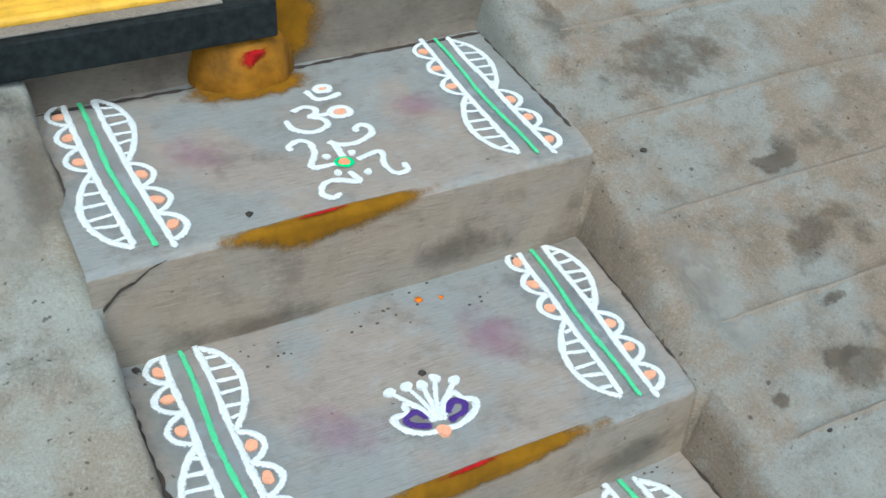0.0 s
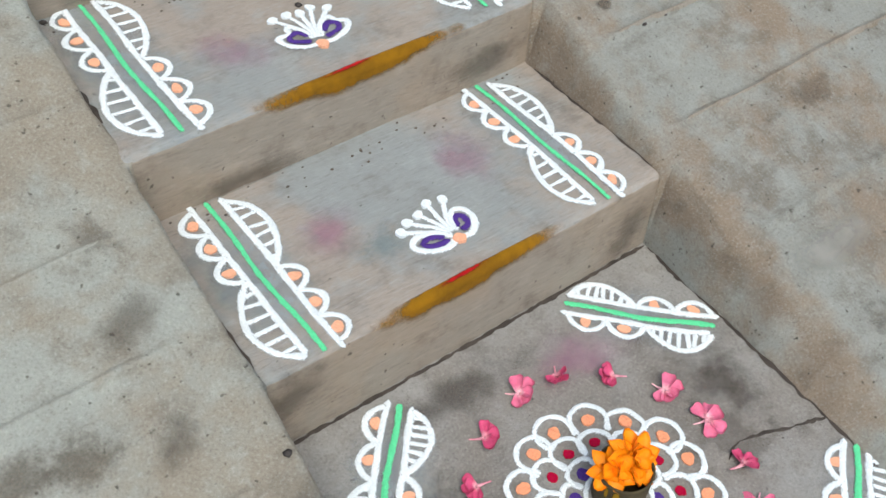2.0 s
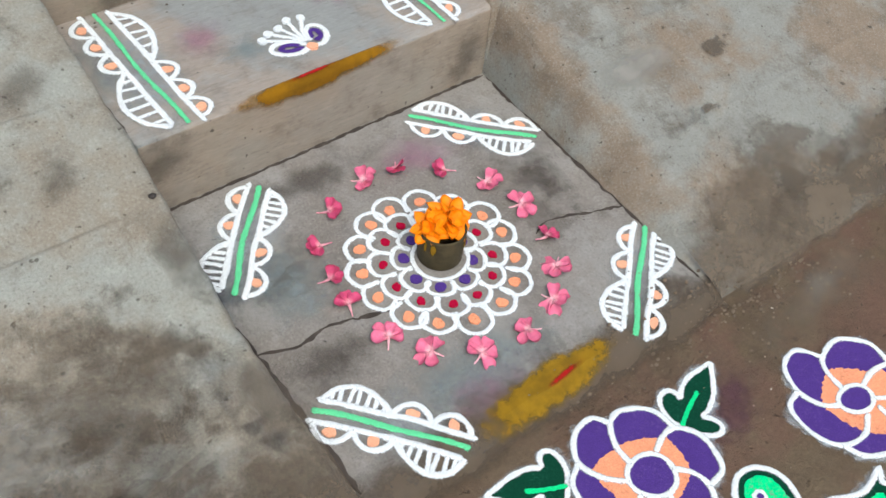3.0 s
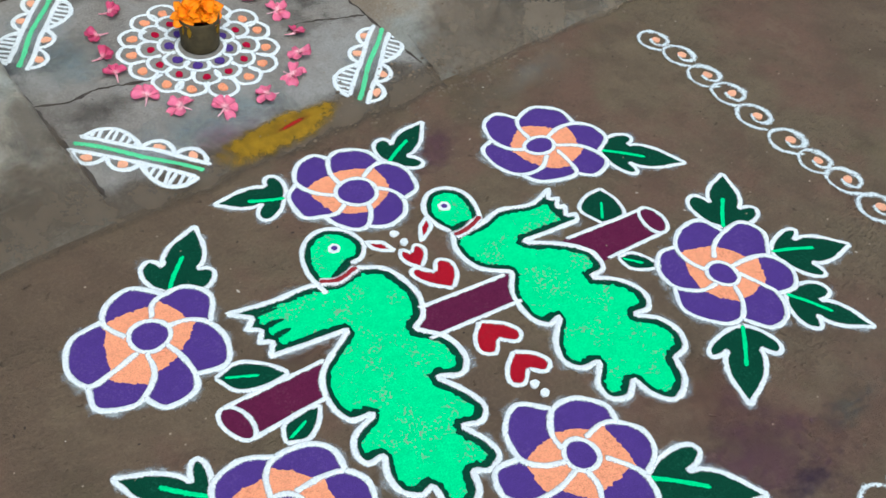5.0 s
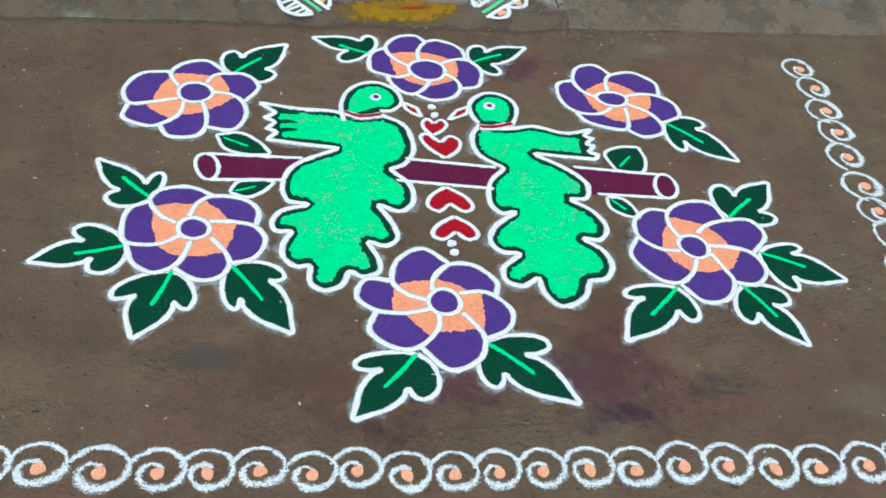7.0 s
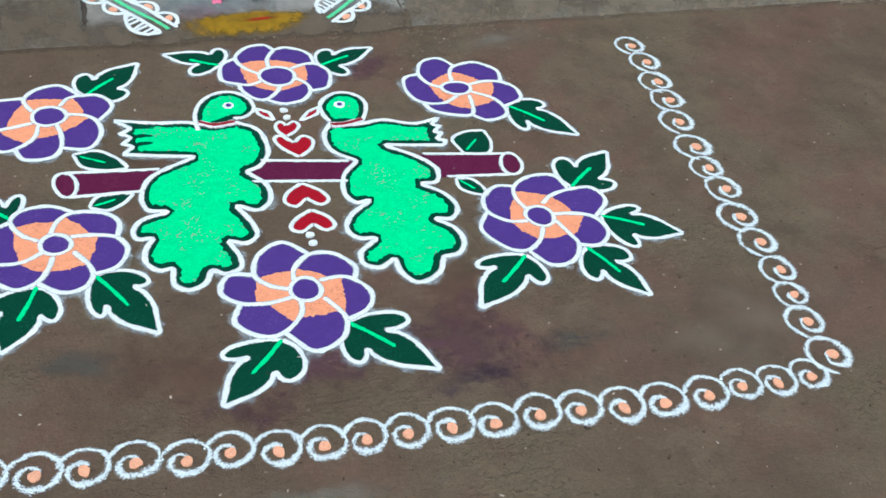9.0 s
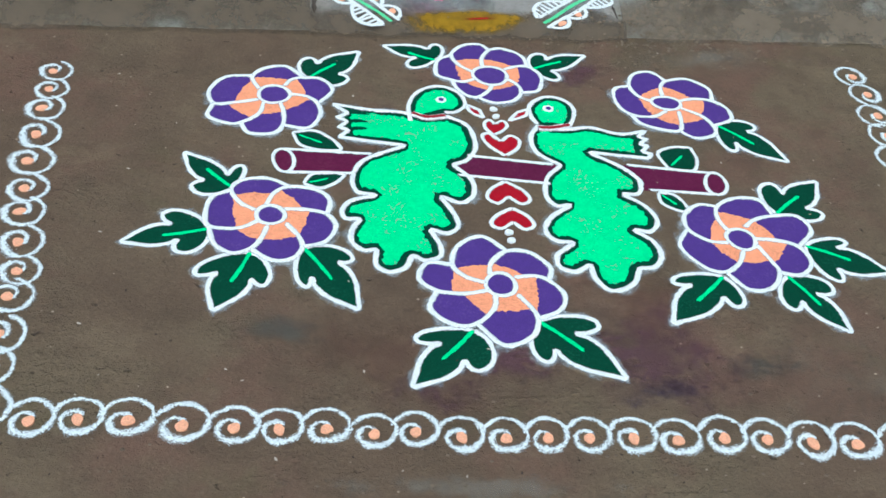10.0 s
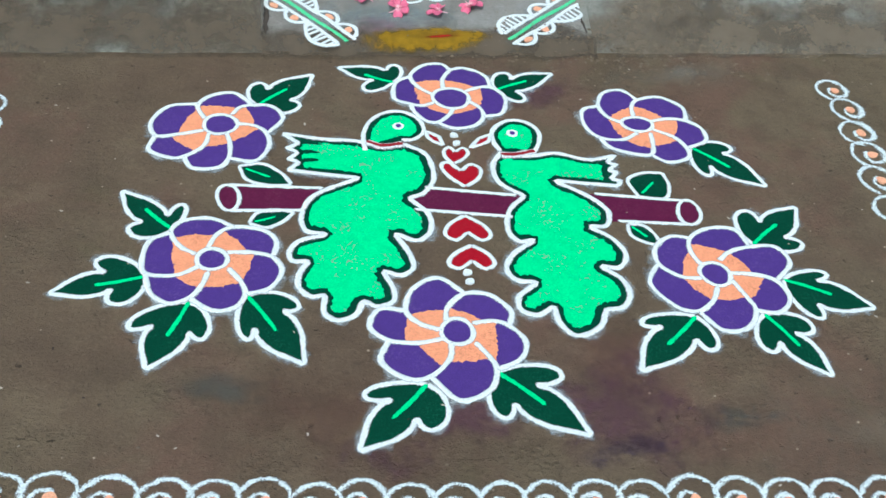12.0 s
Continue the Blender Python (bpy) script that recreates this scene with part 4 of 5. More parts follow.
def flower(centre, a, b, petals, leaves):
    """Six petals, each drawn in one sweep from the middle out and round to its neighbour, purple outside and peach inside."""
    c = np.array(centre)
    ob = thing("powder_flower", c[0], c[1], 0.0, "purple and peach six-petalled powder flower outlined in white on the ground", "powder drawing", "flowers of the large drawing")
    sweeps = [curve([0.88 * np.array(p[0]) + 0.12 * c, *p[1:5], petals[(k + 1) % 6][2]], n=8) for k, p in enumerate(petals)]
    for k, p in enumerate(petals):
        sweep, after = sweeps[k], sweeps[(k + 1) % 6][:17]
        body = part("petal", fill(bmesh.new(), np.vstack([sweep, after[::-1][1:], c[None]]), 0.0024, GROUND, 0.0004), M_PURPLE, ob, "", False)
        la, lb = sweep[: max(3, int(16.5 * p[5]))], after[: max(3, int(16.5 * p[6]))]
        out = (la[-1] + lb[-1]) / 2 - c
        rim = resample([la[-1], (la[-1] + lb[-1]) / 2 + 0.005 * out / np.hypot(*out), lb[-1]], 0.004)
        rim = rim + rng.normal(0, 0.0016, rim.shape)
        part("petal_base", fill(bmesh.new(), np.vstack([la, rim[1:-1], lb[::-1], c[None]]), 0.0032, GROUND, 0.0004, 0.004), M_PEACH, body, "peach powder petal base")
        part("outline", ribbon(bmesh.new(), sweep, W * 0.98, GROUND, high=0.0062, low=0.0036), M_WHITE, body, "white powder outline")
        part("loose_dust", ribbon(bmesh.new(), sweep[14:], W * 2.1, GROUND, high=0.0007, low=0.0004, uneven=0.8, step=0.01), M_FRINGE, body, "loose white powder dust")
    mid = part("middle", fill(bmesh.new(), ellipse(c[0], c[1], a, b), 0.0042, GROUND, 0.0004), M_PURPLE, ob)
    part("ring", ribbon(bmesh.new(), ellipse(c[0], c[1], a, b), W * 0.85, GROUND, True, high=0.006, low=0.0046), M_WHITE, mid, "white powder ring")
    for spec in leaves:
        leaf(ob, *spec)


def leaf(ob, base, tip, *shoulders):
    """A dark green leaf with two shoulder lobes, a pointed blade and a bright vein; each side has its lobe and its notch."""
    b, t = np.array(base), np.array(tip)
    size = np.hypot(*(t - b))
    sides = []
    for lobe, notch in (shoulders[:2], shoulders[2:]):
        q, n = np.array(lobe), np.array(notch)
        m = np.column_stack([q - b, n - b]) @ np.linalg.inv(np.array(((0.19, 0.345), (0.39, 0.15))))
        round_lobe = curve([b] + [b + m @ np.array(v) for v in ((-0.02, 0.17), (0.06, 0.33), (0.19, 0.39), (0.33, 0.35), (0.375, 0.25), (0.345, 0.15))], n=6)
        u = t - n
        out = (n - b) - (t - b) * (((n - b) @ (t - b)) / size**2)
        out *= size / np.hypot(*out)
        blade = curve([n, n + 0.2 * u + 0.072 * out, n + 0.5 * u + 0.088 * out, n + 0.82 * u + 0.03 * out, t], n=6)
        sides.append((round_lobe, blade))
    ring = np.vstack([sides[0][0], sides[0][1][1:], sides[1][1][::-1][1:], sides[1][0][::-1][1:-1]])
    body = part("leaf", fill(bmesh.new(), ring, 0.0008, GROUND, 0.0003), M_DARK, ob, "dark green powder leaf")
    bm = bmesh.new()
    for round_lobe, blade in sides:
        ribbon(bm, round_lobe, W * 0.9, GROUND, high=0.0018, low=0.0012)
        ribbon(bm, blade, W * 0.9, GROUND, high=0.0018, low=0.0012, taper=0.008)
    part("outline", bm, M_WHITE, body, "white powder outline")
    part("loose_dust", ribbon(bmesh.new(), ring, W * 1.9, GROUND, True, high=0.00065, low=0.0004, uneven=0.8, step=0.01), M_FRINGE, body, "loose white powder dust")
    side = np.array((b[1] - t[1], t[0] - b[0]))
    part("vein", ribbon(bmesh.new(), curve([b, b + 0.25 * (t - b) + 0.01 * side, b + 0.53 * (t - b)]), 0.0125, GROUND, high=0.002, low=0.0014), M_VEIN, body, "bright green powder vein")


flower((-0.535, -0.325), 0.036, 0.038, [
    ((-0.574, -0.301), (-0.583, -0.275), (-0.586, -0.246), (-0.557, -0.213), (-0.505, -0.204), 0.95, 0.55),
    ((-0.508, -0.287), (-0.492, -0.261), (-0.462, -0.252), (-0.42, -0.257), (-0.394, -0.303), 0.75, 0.55),
    ((-0.498, -0.321), (-0.457, -0.332), (-0.431, -0.362), (-0.428, -0.412), (-0.458, -0.459), 0.7, 0.5),
    ((-0.52, -0.361), (-0.513, -0.394), (-0.515, -0.448), (-0.538, -0.48), (-0.592, -0.479), 0.5, 0.6),
    ((-0.562, -0.36), (-0.571, -0.405), (-0.612, -0.44), (-0.642, -0.443), (-0.687, -0.415), 0.75, 0.7),
    ((-0.576, -0.349), (-0.631, -0.361), (-0.676, -0.364), (-0.688, -0.312), (-0.652, -0.255), 0.6, 0.9),
], [
    ((-0.453, -0.25), (-0.317, -0.123), (-0.464, -0.168), (-0.427, -0.187), (-0.371, -0.273), (-0.378, -0.228)),
])
flower((0.008, -0.229), 0.046, 0.04, [
    ((-0.039, -0.213), (-0.066, -0.182), (-0.081, -0.136), (-0.049, -0.092), (-0.001, -0.082), 0.8, 0.5),
    ((-0.008, -0.187), (-0.002, -0.149), (0.023, -0.11), (0.06, -0.102), (0.105, -0.134), 0.6, 0.6),
    ((0.052, -0.197), (0.08, -0.185), (0.113, -0.185), (0.141, -0.226), (0.123, -0.29), 0.7, 0.6),
    ((0.051, -0.241), (0.072, -0.267), (0.076, -0.303), (0.05, -0.338), (0.001, -0.348), 0.5, 0.5),
    ((0.009, -0.27), (-0.005, -0.295), (-0.038, -0.325), (-0.068, -0.314), (-0.087, -0.281), 0.5, 0.5),
    ((-0.039, -0.247), (-0.065, -0.258), (-0.092, -0.251), (-0.129, -0.228), (-0.12, -0.165), 0.6, 0.75),
], [
    ((-0.125, -0.158), (-0.257, -0.092), (-0.104, -0.09), (-0.138, -0.107), (-0.196, -0.19), (-0.171, -0.146)),
    ((0.126, -0.19), (0.283, -0.12), (0.144, -0.12), (0.17, -0.149), (0.182, -0.24), (0.173, -0.195)),
])
flower((0.446, -0.339), 0.038, 0.028, [
    ((0.407, -0.332), (0.38, -0.309), (0.367, -0.263), (0.391, -0.211), (0.441, -0.199), 0.6, 0.6),
    ((0.444, -0.305), (0.45, -0.268), (0.472, -0.24), (0.531, -0.229), (0.578, -0.272), 0.7, 0.6),
    ((0.481, -0.328), (0.527, -0.318), (0.572, -0.327), (0.601, -0.359), (0.597, -0.406), 0.8, 0.6),
    ((0.48, -0.36), (0.523, -0.391), (0.542, -0.433), (0.534, -0.47), (0.482, -0.484), 0.7, 0.55),
    ((0.472, -0.377), (0.463, -0.42), (0.448, -0.456), (0.406, -0.451), (0.358, -0.427), 0.7, 0.5),
    ((0.437, -0.377), (0.393, -0.398), (0.34, -0.388), (0.315, -0.342), (0.323, -0.281), 0.5, 0.6),
], [
    ((0.554, -0.426), (0.692, -0.574), (0.64, -0.415), (0.623, -0.451), (0.553, -0.522), (0.581, -0.494)),
])
flower((-0.543, -0.765), 0.029, 0.031, [
    ((-0.578, -0.749), (-0.607, -0.724), (-0.626, -0.683), (-0.606, -0.652), (-0.552, -0.643), 0.9, 0.6),
    ((-0.554, -0.731), (-0.534, -0.692), (-0.5, -0.672), (-0.444, -0.683), (-0.416, -0.718), 0.75, 0.5),
    ((-0.511, -0.744), (-0.463, -0.749), (-0.424, -0.764), (-0.407, -0.803), (-0.431, -0.85), 0.6, 0.65),
    ((-0.507, -0.795), (-0.488, -0.827), (-0.478, -0.864), (-0.498, -0.899), (-0.54, -0.904), 0.65, 0.6),
    ((-0.55, -0.804), (-0.562, -0.839), (-0.583, -0.869), (-0.621, -0.882), (-0.656, -0.853), 0.65, 0.6),
    ((-0.57, -0.786), (-0.612, -0.807), (-0.669, -0.799), (-0.677, -0.757), (-0.666, -0.708), 0.55, 0.8),
], [
    ((-0.623, -0.673), (-0.734, -0.547), (-0.603, -0.597), (-0.635, -0.632), (-0.702, -0.686), (-0.683, -0.647)),
    ((-0.667, -0.804), (-0.844, -0.843), (-0.745, -0.746), (-0.743, -0.792), (-0.709, -0.877), (-0.728, -0.835)),
    ((-0.583, -0.876), (-0.653, -1.041), (-0.687, -0.919), (-0.645, -0.934), (-0.544, -0.954), (-0.581, -0.952)),
    ((-0.475, -0.866), (-0.371, -1.045), (-0.386, -0.878), (-0.409, -0.909), (-0.488, -0.961), (-0.46, -0.949)),
])
flower((-0.082, -0.981), 0.032, 0.032, [
    ((-0.115, -0.976), (-0.152, -0.956), (-0.174, -0.922), (-0.155, -0.865), (-0.101, -0.836), 0.95, 0.5),
    ((-0.103, -0.951), (-0.092, -0.917), (-0.053, -0.882), (-0.005, -0.888), (0.03, -0.932), 0.6, 0.4),
    ((-0.047, -0.958), (-0.009, -0.957), (0.021, -0.972), (0.045, -1.013), (0.028, -1.055), 0.65, 0.85),
    ((-0.048, -1.013), (-0.03, -1.047), (-0.022, -1.079), (-0.041, -1.124), (-0.099, -1.146), 0.6, 0.65),
    ((-0.099, -1.011), (-0.105, -1.047), (-0.146, -1.088), (-0.19, -1.09), (-0.233, -1.047), 0.75, 0.6),
    ((-0.112, -0.999), (-0.16, -1.005), (-0.214, -0.996), (-0.247, -0.961), (-0.224, -0.915), 0.75, 0.9),
], [
    ((-0.154, -1.102), (-0.288, -1.242), (-0.265, -1.112), (-0.219, -1.134), (-0.133, -1.191), (-0.182, -1.176)),
    ((-0.023, -1.08), (0.124, -1.236), (0.094, -1.084), (0.044, -1.116), (-0.039, -1.176), (-0.002, -1.154)),
])
flower((0.476, -0.85), 0.033, 0.033, [
    ((0.454, -0.822), (0.444, -0.784), (0.455, -0.74), (0.505, -0.711), (0.564, -0.718), 0.85, 0.6),
    ((0.499, -0.807), (0.528, -0.786), (0.578, -0.772), (0.634, -0.774), (0.65, -0.824), 0.6, 0.6),
    ((0.509, -0.848), (0.561, -0.855), (0.601, -0.875), (0.612, -0.924), (0.576, -0.963), 0.75, 0.7),
    ((0.509, -0.871), (0.521, -0.917), (0.528, -0.955), (0.497, -1), (0.443, -1.005), 0.6, 0.5),
    ((0.469, -0.889), (0.448, -0.924), (0.408, -0.952), (0.365, -0.936), (0.33, -0.871), 0.6, 0.5),
    ((0.441, -0.863), (0.399, -0.853), (0.363, -0.814), (0.372, -0.764), (0.412, -0.734), 0.5, 0.7),
], [
    ((0.591, -0.762), (0.735, -0.644), (0.591, -0.66), (0.631, -0.695), (0.691, -0.78), (0.666, -0.742)),
    ((0.619, -0.869), (0.787, -0.959), (0.708, -0.848), (0.689, -0.876), (0.642, -0.974), (0.666, -0.939)),
    ((0.543, -0.963), (0.623, -1.13), (0.63, -0.992), (0.587, -1.016), (0.509, -1.048), (0.55, -1.036)),
    ((0.399, -0.962), (0.25, -1.097), (0.293, -0.963), (0.325, -0.987), (0.418, -1.045), (0.382, -1.02)),
])

# log
log = thing("powder_log", 0.0, -0.61, 0.0, "maroon powder log outlined in white with small green leaves", "powder drawing")
TOP = [(-0.516, -0.536), (-0.314, -0.553), (-0.095, -0.556), (0.104, -0.588), (0.279, -0.588), (0.48, -0.618)]
LOW = [(-0.519, -0.619), (-0.355, -0.623), (-0.126, -0.627), (0.085, -0.658), (0.311, -0.679), (0.475, -0.696)]
part("bark", fill(bmesh.new(), np.vstack([TOP, LOW[::-1]]), 0.0012, GROUND), M_MAROON, log)
for k in (0, 2, 4):
    part("edge_line", ribbon(bmesh.new(), TOP[k : k + 2], W * 0.85, GROUND), M_WHITE, log)
    part("edge_line", ribbon(bmesh.new(), LOW[k : k + 2], W * 0.85, GROUND), M_WHITE, log)
for x, y, a, b, t in ((-0.514, -0.577, 0.023, 0.042, 0.05), (0.479, -0.657, 0.026, 0.04, -0.15)):
    end = part("cut_end", fill(bmesh.new(), ellipse(x, y, a, b, t), 0.0014, GROUND), M_MAROON, log)
    part("rim", ribbon(bmesh.new(), ellipse(x, y, a, b, t), W * 0.8, GROUND, True), M_WHITE, end, "white powder outline")
for bx, by, tx, ty, fat in ((-0.493, -0.474, -0.38, -0.54, 0.24), (-0.472, -0.66, -0.379, -0.629, 0.26), (0.379, -0.601, 0.457, -0.52, 0.42), (0.33, -0.689, 0.386, -0.76, 0.25)):
    b, u = np.array((bx, by)), np.array((tx - bx, ty - by))
    v = np.array((-u[1], u[0]))
    a1 = curve([b, b + 0.3 * u + fat * v, b + 0.7 * u + fat * 0.75 * v, b + u])
    a2 = curve([b, b + 0.3 * u - fat * v, b + 0.7 * u - fat * 0.75 * v, b + u])
    lf = part("small_leaf", fill(bmesh.new(), np.vstack([a1, a2[::-1][1:-1]]), 0.0015, GROUND), M_DARK, log, "dark green powder leaf")
    bm = ribbon(bmesh.new(), a1, W * 0.8, GROUND)
    part("outline", ribbon(bm, a2, W * 0.8, GROUND), M_WHITE, lf, "white powder outline")
    part("vein", ribbon(bmesh.new(), [b + 0.12 * u, b + 0.6 * u], 0.009, GROUND, high=0.004), M_VEIN, lf, "bright green powder vein")


def bird(body, head, collar, beak, eye, label):
    """A bright green stylised bird: fill with a dark rim and a white outline."""
    outline = np.vstack([curve(piece, n=7)[:-1] if smooth else np.array(piece[:-1]) for piece, smooth in body])
    outline = inset(outline, 0.002, 0.004)
    x, y = outline.mean(0)
    ob = thing("powder_bird", x, y, 0.0, label, "powder drawing", "pair of powder birds")
    rim = part("dark_rim", fill(bmesh.new(), outline, 0.0016, GROUND), M_DARK, ob, "dark green powder rim")
    part("body", fill(bmesh.new(), inset(outline, 0.0178) + np.array((-0.002, 0.002)), 0.0027, GROUND, 0.0016), M_GREEN, rim, "bright green powder body")
    part("outline", ribbon(bmesh.new(), outline, W * 1.05, GROUND, True), M_WHITE, rim, "white powder outline")
    part("loose_dust", ribbon(bmesh.new(), outline, W * 2.2, GROUND, True, high=0.0007, low=0.0004, uneven=0.8, step=0.01), M_FRINGE, rim, "loose white powder dust")
    skull = curve(np.array(head) * 0.955 + np.mean(head, axis=0) * 0.045, n=7)
    top = part("head", fill(bmesh.new(), skull, 0.0018, GROUND), M_DARK, ob, "dark green powder head rim")
    part("face", fill(bmesh.new(), inset(skull, 0.0165), 0.0029, GROUND, 0.0012), M_GREEN, top, "bright green powder face")
    part("outline", ribbon(bmesh.new(), skull, W, GROUND), M_WHITE, top, "white powder outline")
    upper, lower = np.array(collar[:3]), np.array(collar[5:2:-1])
    belt = curve((upper + lower) / 2, n=6)
    neck = part("collar", ribbon(bmesh.new(), belt, 0.029, GROUND, high=0.0052), M_WHITE, ob, "white powder collar")
    part("stripe", ribbon(bmesh.new(), belt, 0.0135, GROUND, high=0.0066, low=0.0056), M_BRICK, neck, "brick red powder stripe")
    bill = part("beak", fill(bmesh.new(), np.array(beak), 0.0028, GROUND), M_RED, ob, "red powder beak")
    part("outline", ribbon(bmesh.new(), beak, W * 0.8, GROUND, True, high=0.0055, low=0.0031), M_WHITE, bill, "white powder outline")
    ball = part("eye", fill(bmesh.new(), ellipse(*eye, 0.0135), 0.0042, GROUND), M_WHITE, ob, "white powder eye")
    part("pupil", fill(bmesh.new(), ellipse(*eye, 0.0065, n=12), 0.0052, GROUND, 0.0003, 0.003), M_PURPLE, ball, "purple pupil")
    return ob


left_bird = bird([
    ([(-0.123, -0.402), (-0.076, -0.442), (-0.068, -0.522), (-0.094, -0.573), (-0.13, -0.592)], True),
    ([(-0.13, -0.592), (-0.094, -0.644), (-0.097, -0.699), (-0.131, -0.727), (-0.171, -0.704)], True),
    ([(-0.171, -0.704), (-0.149, -0.759), (-0.144, -0.803), (-0.172, -0.826), (-0.206, -0.813)], True),
    ([(-0.206, -0.813), (-0.19, -0.862), (-0.195, -0.897), (-0.228, -0.909), (-0.252, -0.893)], True),
    ([(-0.252, -0.893), (-0.27, -0.929), (-0.306, -0.942), (-0.332, -0.919), (-0.328, -0.874)], True),
    ([(-0.328, -0.874), (-0.356, -0.876), (-0.378, -0.848), (-0.375, -0.81), (-0.356, -0.778)], True),
    ([(-0.356, -0.778), (-0.388, -0.776), (-0.392, -0.743), (-0.367, -0.713), (-0.315, -0.699)], True),
    ([(-0.315, -0.699), (-0.357, -0.688), (-0.365, -0.636), (-0.334, -0.573), (-0.239, -0.521)], True),
    ([(-0.239, -0.521), (-0.321, -0.506), (-0.39, -0.491), (-0.366, -0.464), (-0.388, -0.451), (-0.366, -0.43), (-0.39, -0.412), (-0.364, -0.396), (-0.401, -0.356)], False),
    ([(-0.401, -0.356), (-0.308, -0.379), (-0.24, -0.386), (-0.208, -0.397)], True),
    ([(-0.208, -0.397), (-0.17, -0.412), (-0.123, -0.402)], True),
], [(-0.217, -0.431), (-0.217, -0.368), (-0.196, -0.313), (-0.157, -0.28), (-0.113, -0.277), (-0.077, -0.308), (-0.07, -0.357), (-0.098, -0.388), (-0.128, -0.39)],
    [(-0.208, -0.383), (-0.173, -0.401), (-0.121, -0.393), (-0.131, -0.413), (-0.177, -0.42), (-0.21, -0.404)],
    [(-0.068, -0.357), (-0.04, -0.378), (-0.034, -0.411), (-0.057, -0.394), (-0.068, -0.378)], (-0.13, -0.336),
    "bright green powder bird shape outlined in white with spread tail")
for x0, y0, x1, y1 in ((-0.372, -0.397, -0.31, -0.401), (-0.37, -0.43, -0.316, -0.431), (-0.37, -0.463, -0.318, -0.457)):
    part("feather_line", ribbon(bmesh.new(), curve([(x0, y0), ((x0 + x1) / 2, (y0 + y1) / 2 + 0.004), (x1, y1)]), 0.017, GROUND, high=0.0036, low=0.0029, taper=0.03, uneven=0.3), M_DARK, left_bird, "dark green powder feather line")
bird([
    ([(0.093, -0.437), (0.067, -0.484), (0.072, -0.546), (0.119, -0.591)], True),
    ([(0.119, -0.591), (0.078, -0.637), (0.064, -0.702), (0.083, -0.737), (0.113, -0.733)], True),
    ([(0.113, -0.733), (0.063, -0.771), (0.041, -0.815), (0.057, -0.85), (0.097, -0.856)], True),
    ([(0.097, -0.856), (0.053, -0.892), (0.05, -0.93), (0.082, -0.947), (0.118, -0.926)], True),
    ([(0.118, -0.926), (0.119, -0.967), (0.148, -1.004), (0.199, -0.985), (0.224, -0.938)], True),
    ([(0.224, -0.938), (0.259, -0.934), (0.283, -0.899), (0.277, -0.853), (0.242, -0.816)], True),
    ([(0.242, -0.816), (0.279, -0.823), (0.304, -0.787), (0.289, -0.736), (0.247, -0.696)], True),
    ([(0.247, -0.696), (0.284, -0.694), (0.299, -0.647), (0.269, -0.598), (0.203, -0.543)], True),
    ([(0.203, -0.543), (0.273, -0.555), (0.342, -0.565), (0.356, -0.544), (0.333, -0.537), (0.356, -0.514), (0.335, -0.508), (0.359, -0.488), (0.339, -0.479), (0.366, -0.451)], False),
    ([(0.366, -0.451), (0.295, -0.467), (0.226, -0.442), (0.168, -0.45)], True),
    ([(0.168, -0.45), (0.13, -0.448), (0.093, -0.437)], True),
], [(0.093, -0.437), (0.082, -0.398), (0.087, -0.353), (0.128, -0.316), (0.174, -0.321), (0.2, -0.359), (0.192, -0.408), (0.168, -0.45)],
    [(0.093, -0.437), (0.134, -0.438), (0.18, -0.425), (0.169, -0.448), (0.127, -0.459), (0.091, -0.457)],
    [(0.082, -0.371), (0.052, -0.386), (0.025, -0.422), (0.055, -0.409), (0.074, -0.397)], (0.134, -0.368),
    "bright green powder bird shape facing its pair over the hearts")


def heart(tip, notch, left, right):
    t, n, a, b = (np.array(p) for p in (tip, notch, left, right))
    mid = (t + n + a + b) / 4
    t, n, a, b = (mid + (p - mid) * 1.02 for p in (t, n, a, b))
    u = n - t
    ob = thing("powder_heart", *(t + 0.6 * u), 0.0, "small red powder heart outlined in white on the ground", "powder drawing", "hearts of the large drawing")
    s1 = curve([t, t * 0.5 + a * 0.5 + (a - b) * 0.12, a + u * 0.06, a * 0.55 + n * 0.45 + u * 0.46, n + u * 0.06], n=7)
    s2 = curve([t, t * 0.5 + b * 0.5 + (b - a) * 0.12, b + u * 0.06, b * 0.55 + n * 0.45 + u * 0.46, n + u * 0.06], n=7)
    part("filling", fill(bmesh.new(), np.vstack([s1, s2[::-1][1:-1]]), 0.0018, GROUND), M_RED, ob)
    bm = ribbon(bmesh.new(), s1, W * 0.85, GROUND)
    part("outline", ribbon(bm, s2, W * 0.85, GROUND), M_WHITE, ob, "white powder outline")


heart((-0.019, -0.476), (-0.011, -0.437), (-0.036, -0.433), (0.018, -0.439))
heart((-0.004, -0.556), (-0.006, -0.506), (-0.048, -0.486), (0.038, -0.5))
heart((-0.021, -0.651), (-0.021, -0.7), (-0.068, -0.705), (0.026, -0.71))
heart((-0.019, -0.743), (-0.024, -0.786), (-0.072, -0.792), (0.02, -0.797))
for x, y in ((-0.004, -0.371), (-0.003, -0.401), (-0.039, -0.821), (-0.038, -0.847)):
    single("powder_spot", dot(bmesh.new(), x, y, 0.0085, GROUND, 0.0095, 0.004), M_WHITE, "white powder dot on the ground", "powder drawing", "spots of the large drawing")


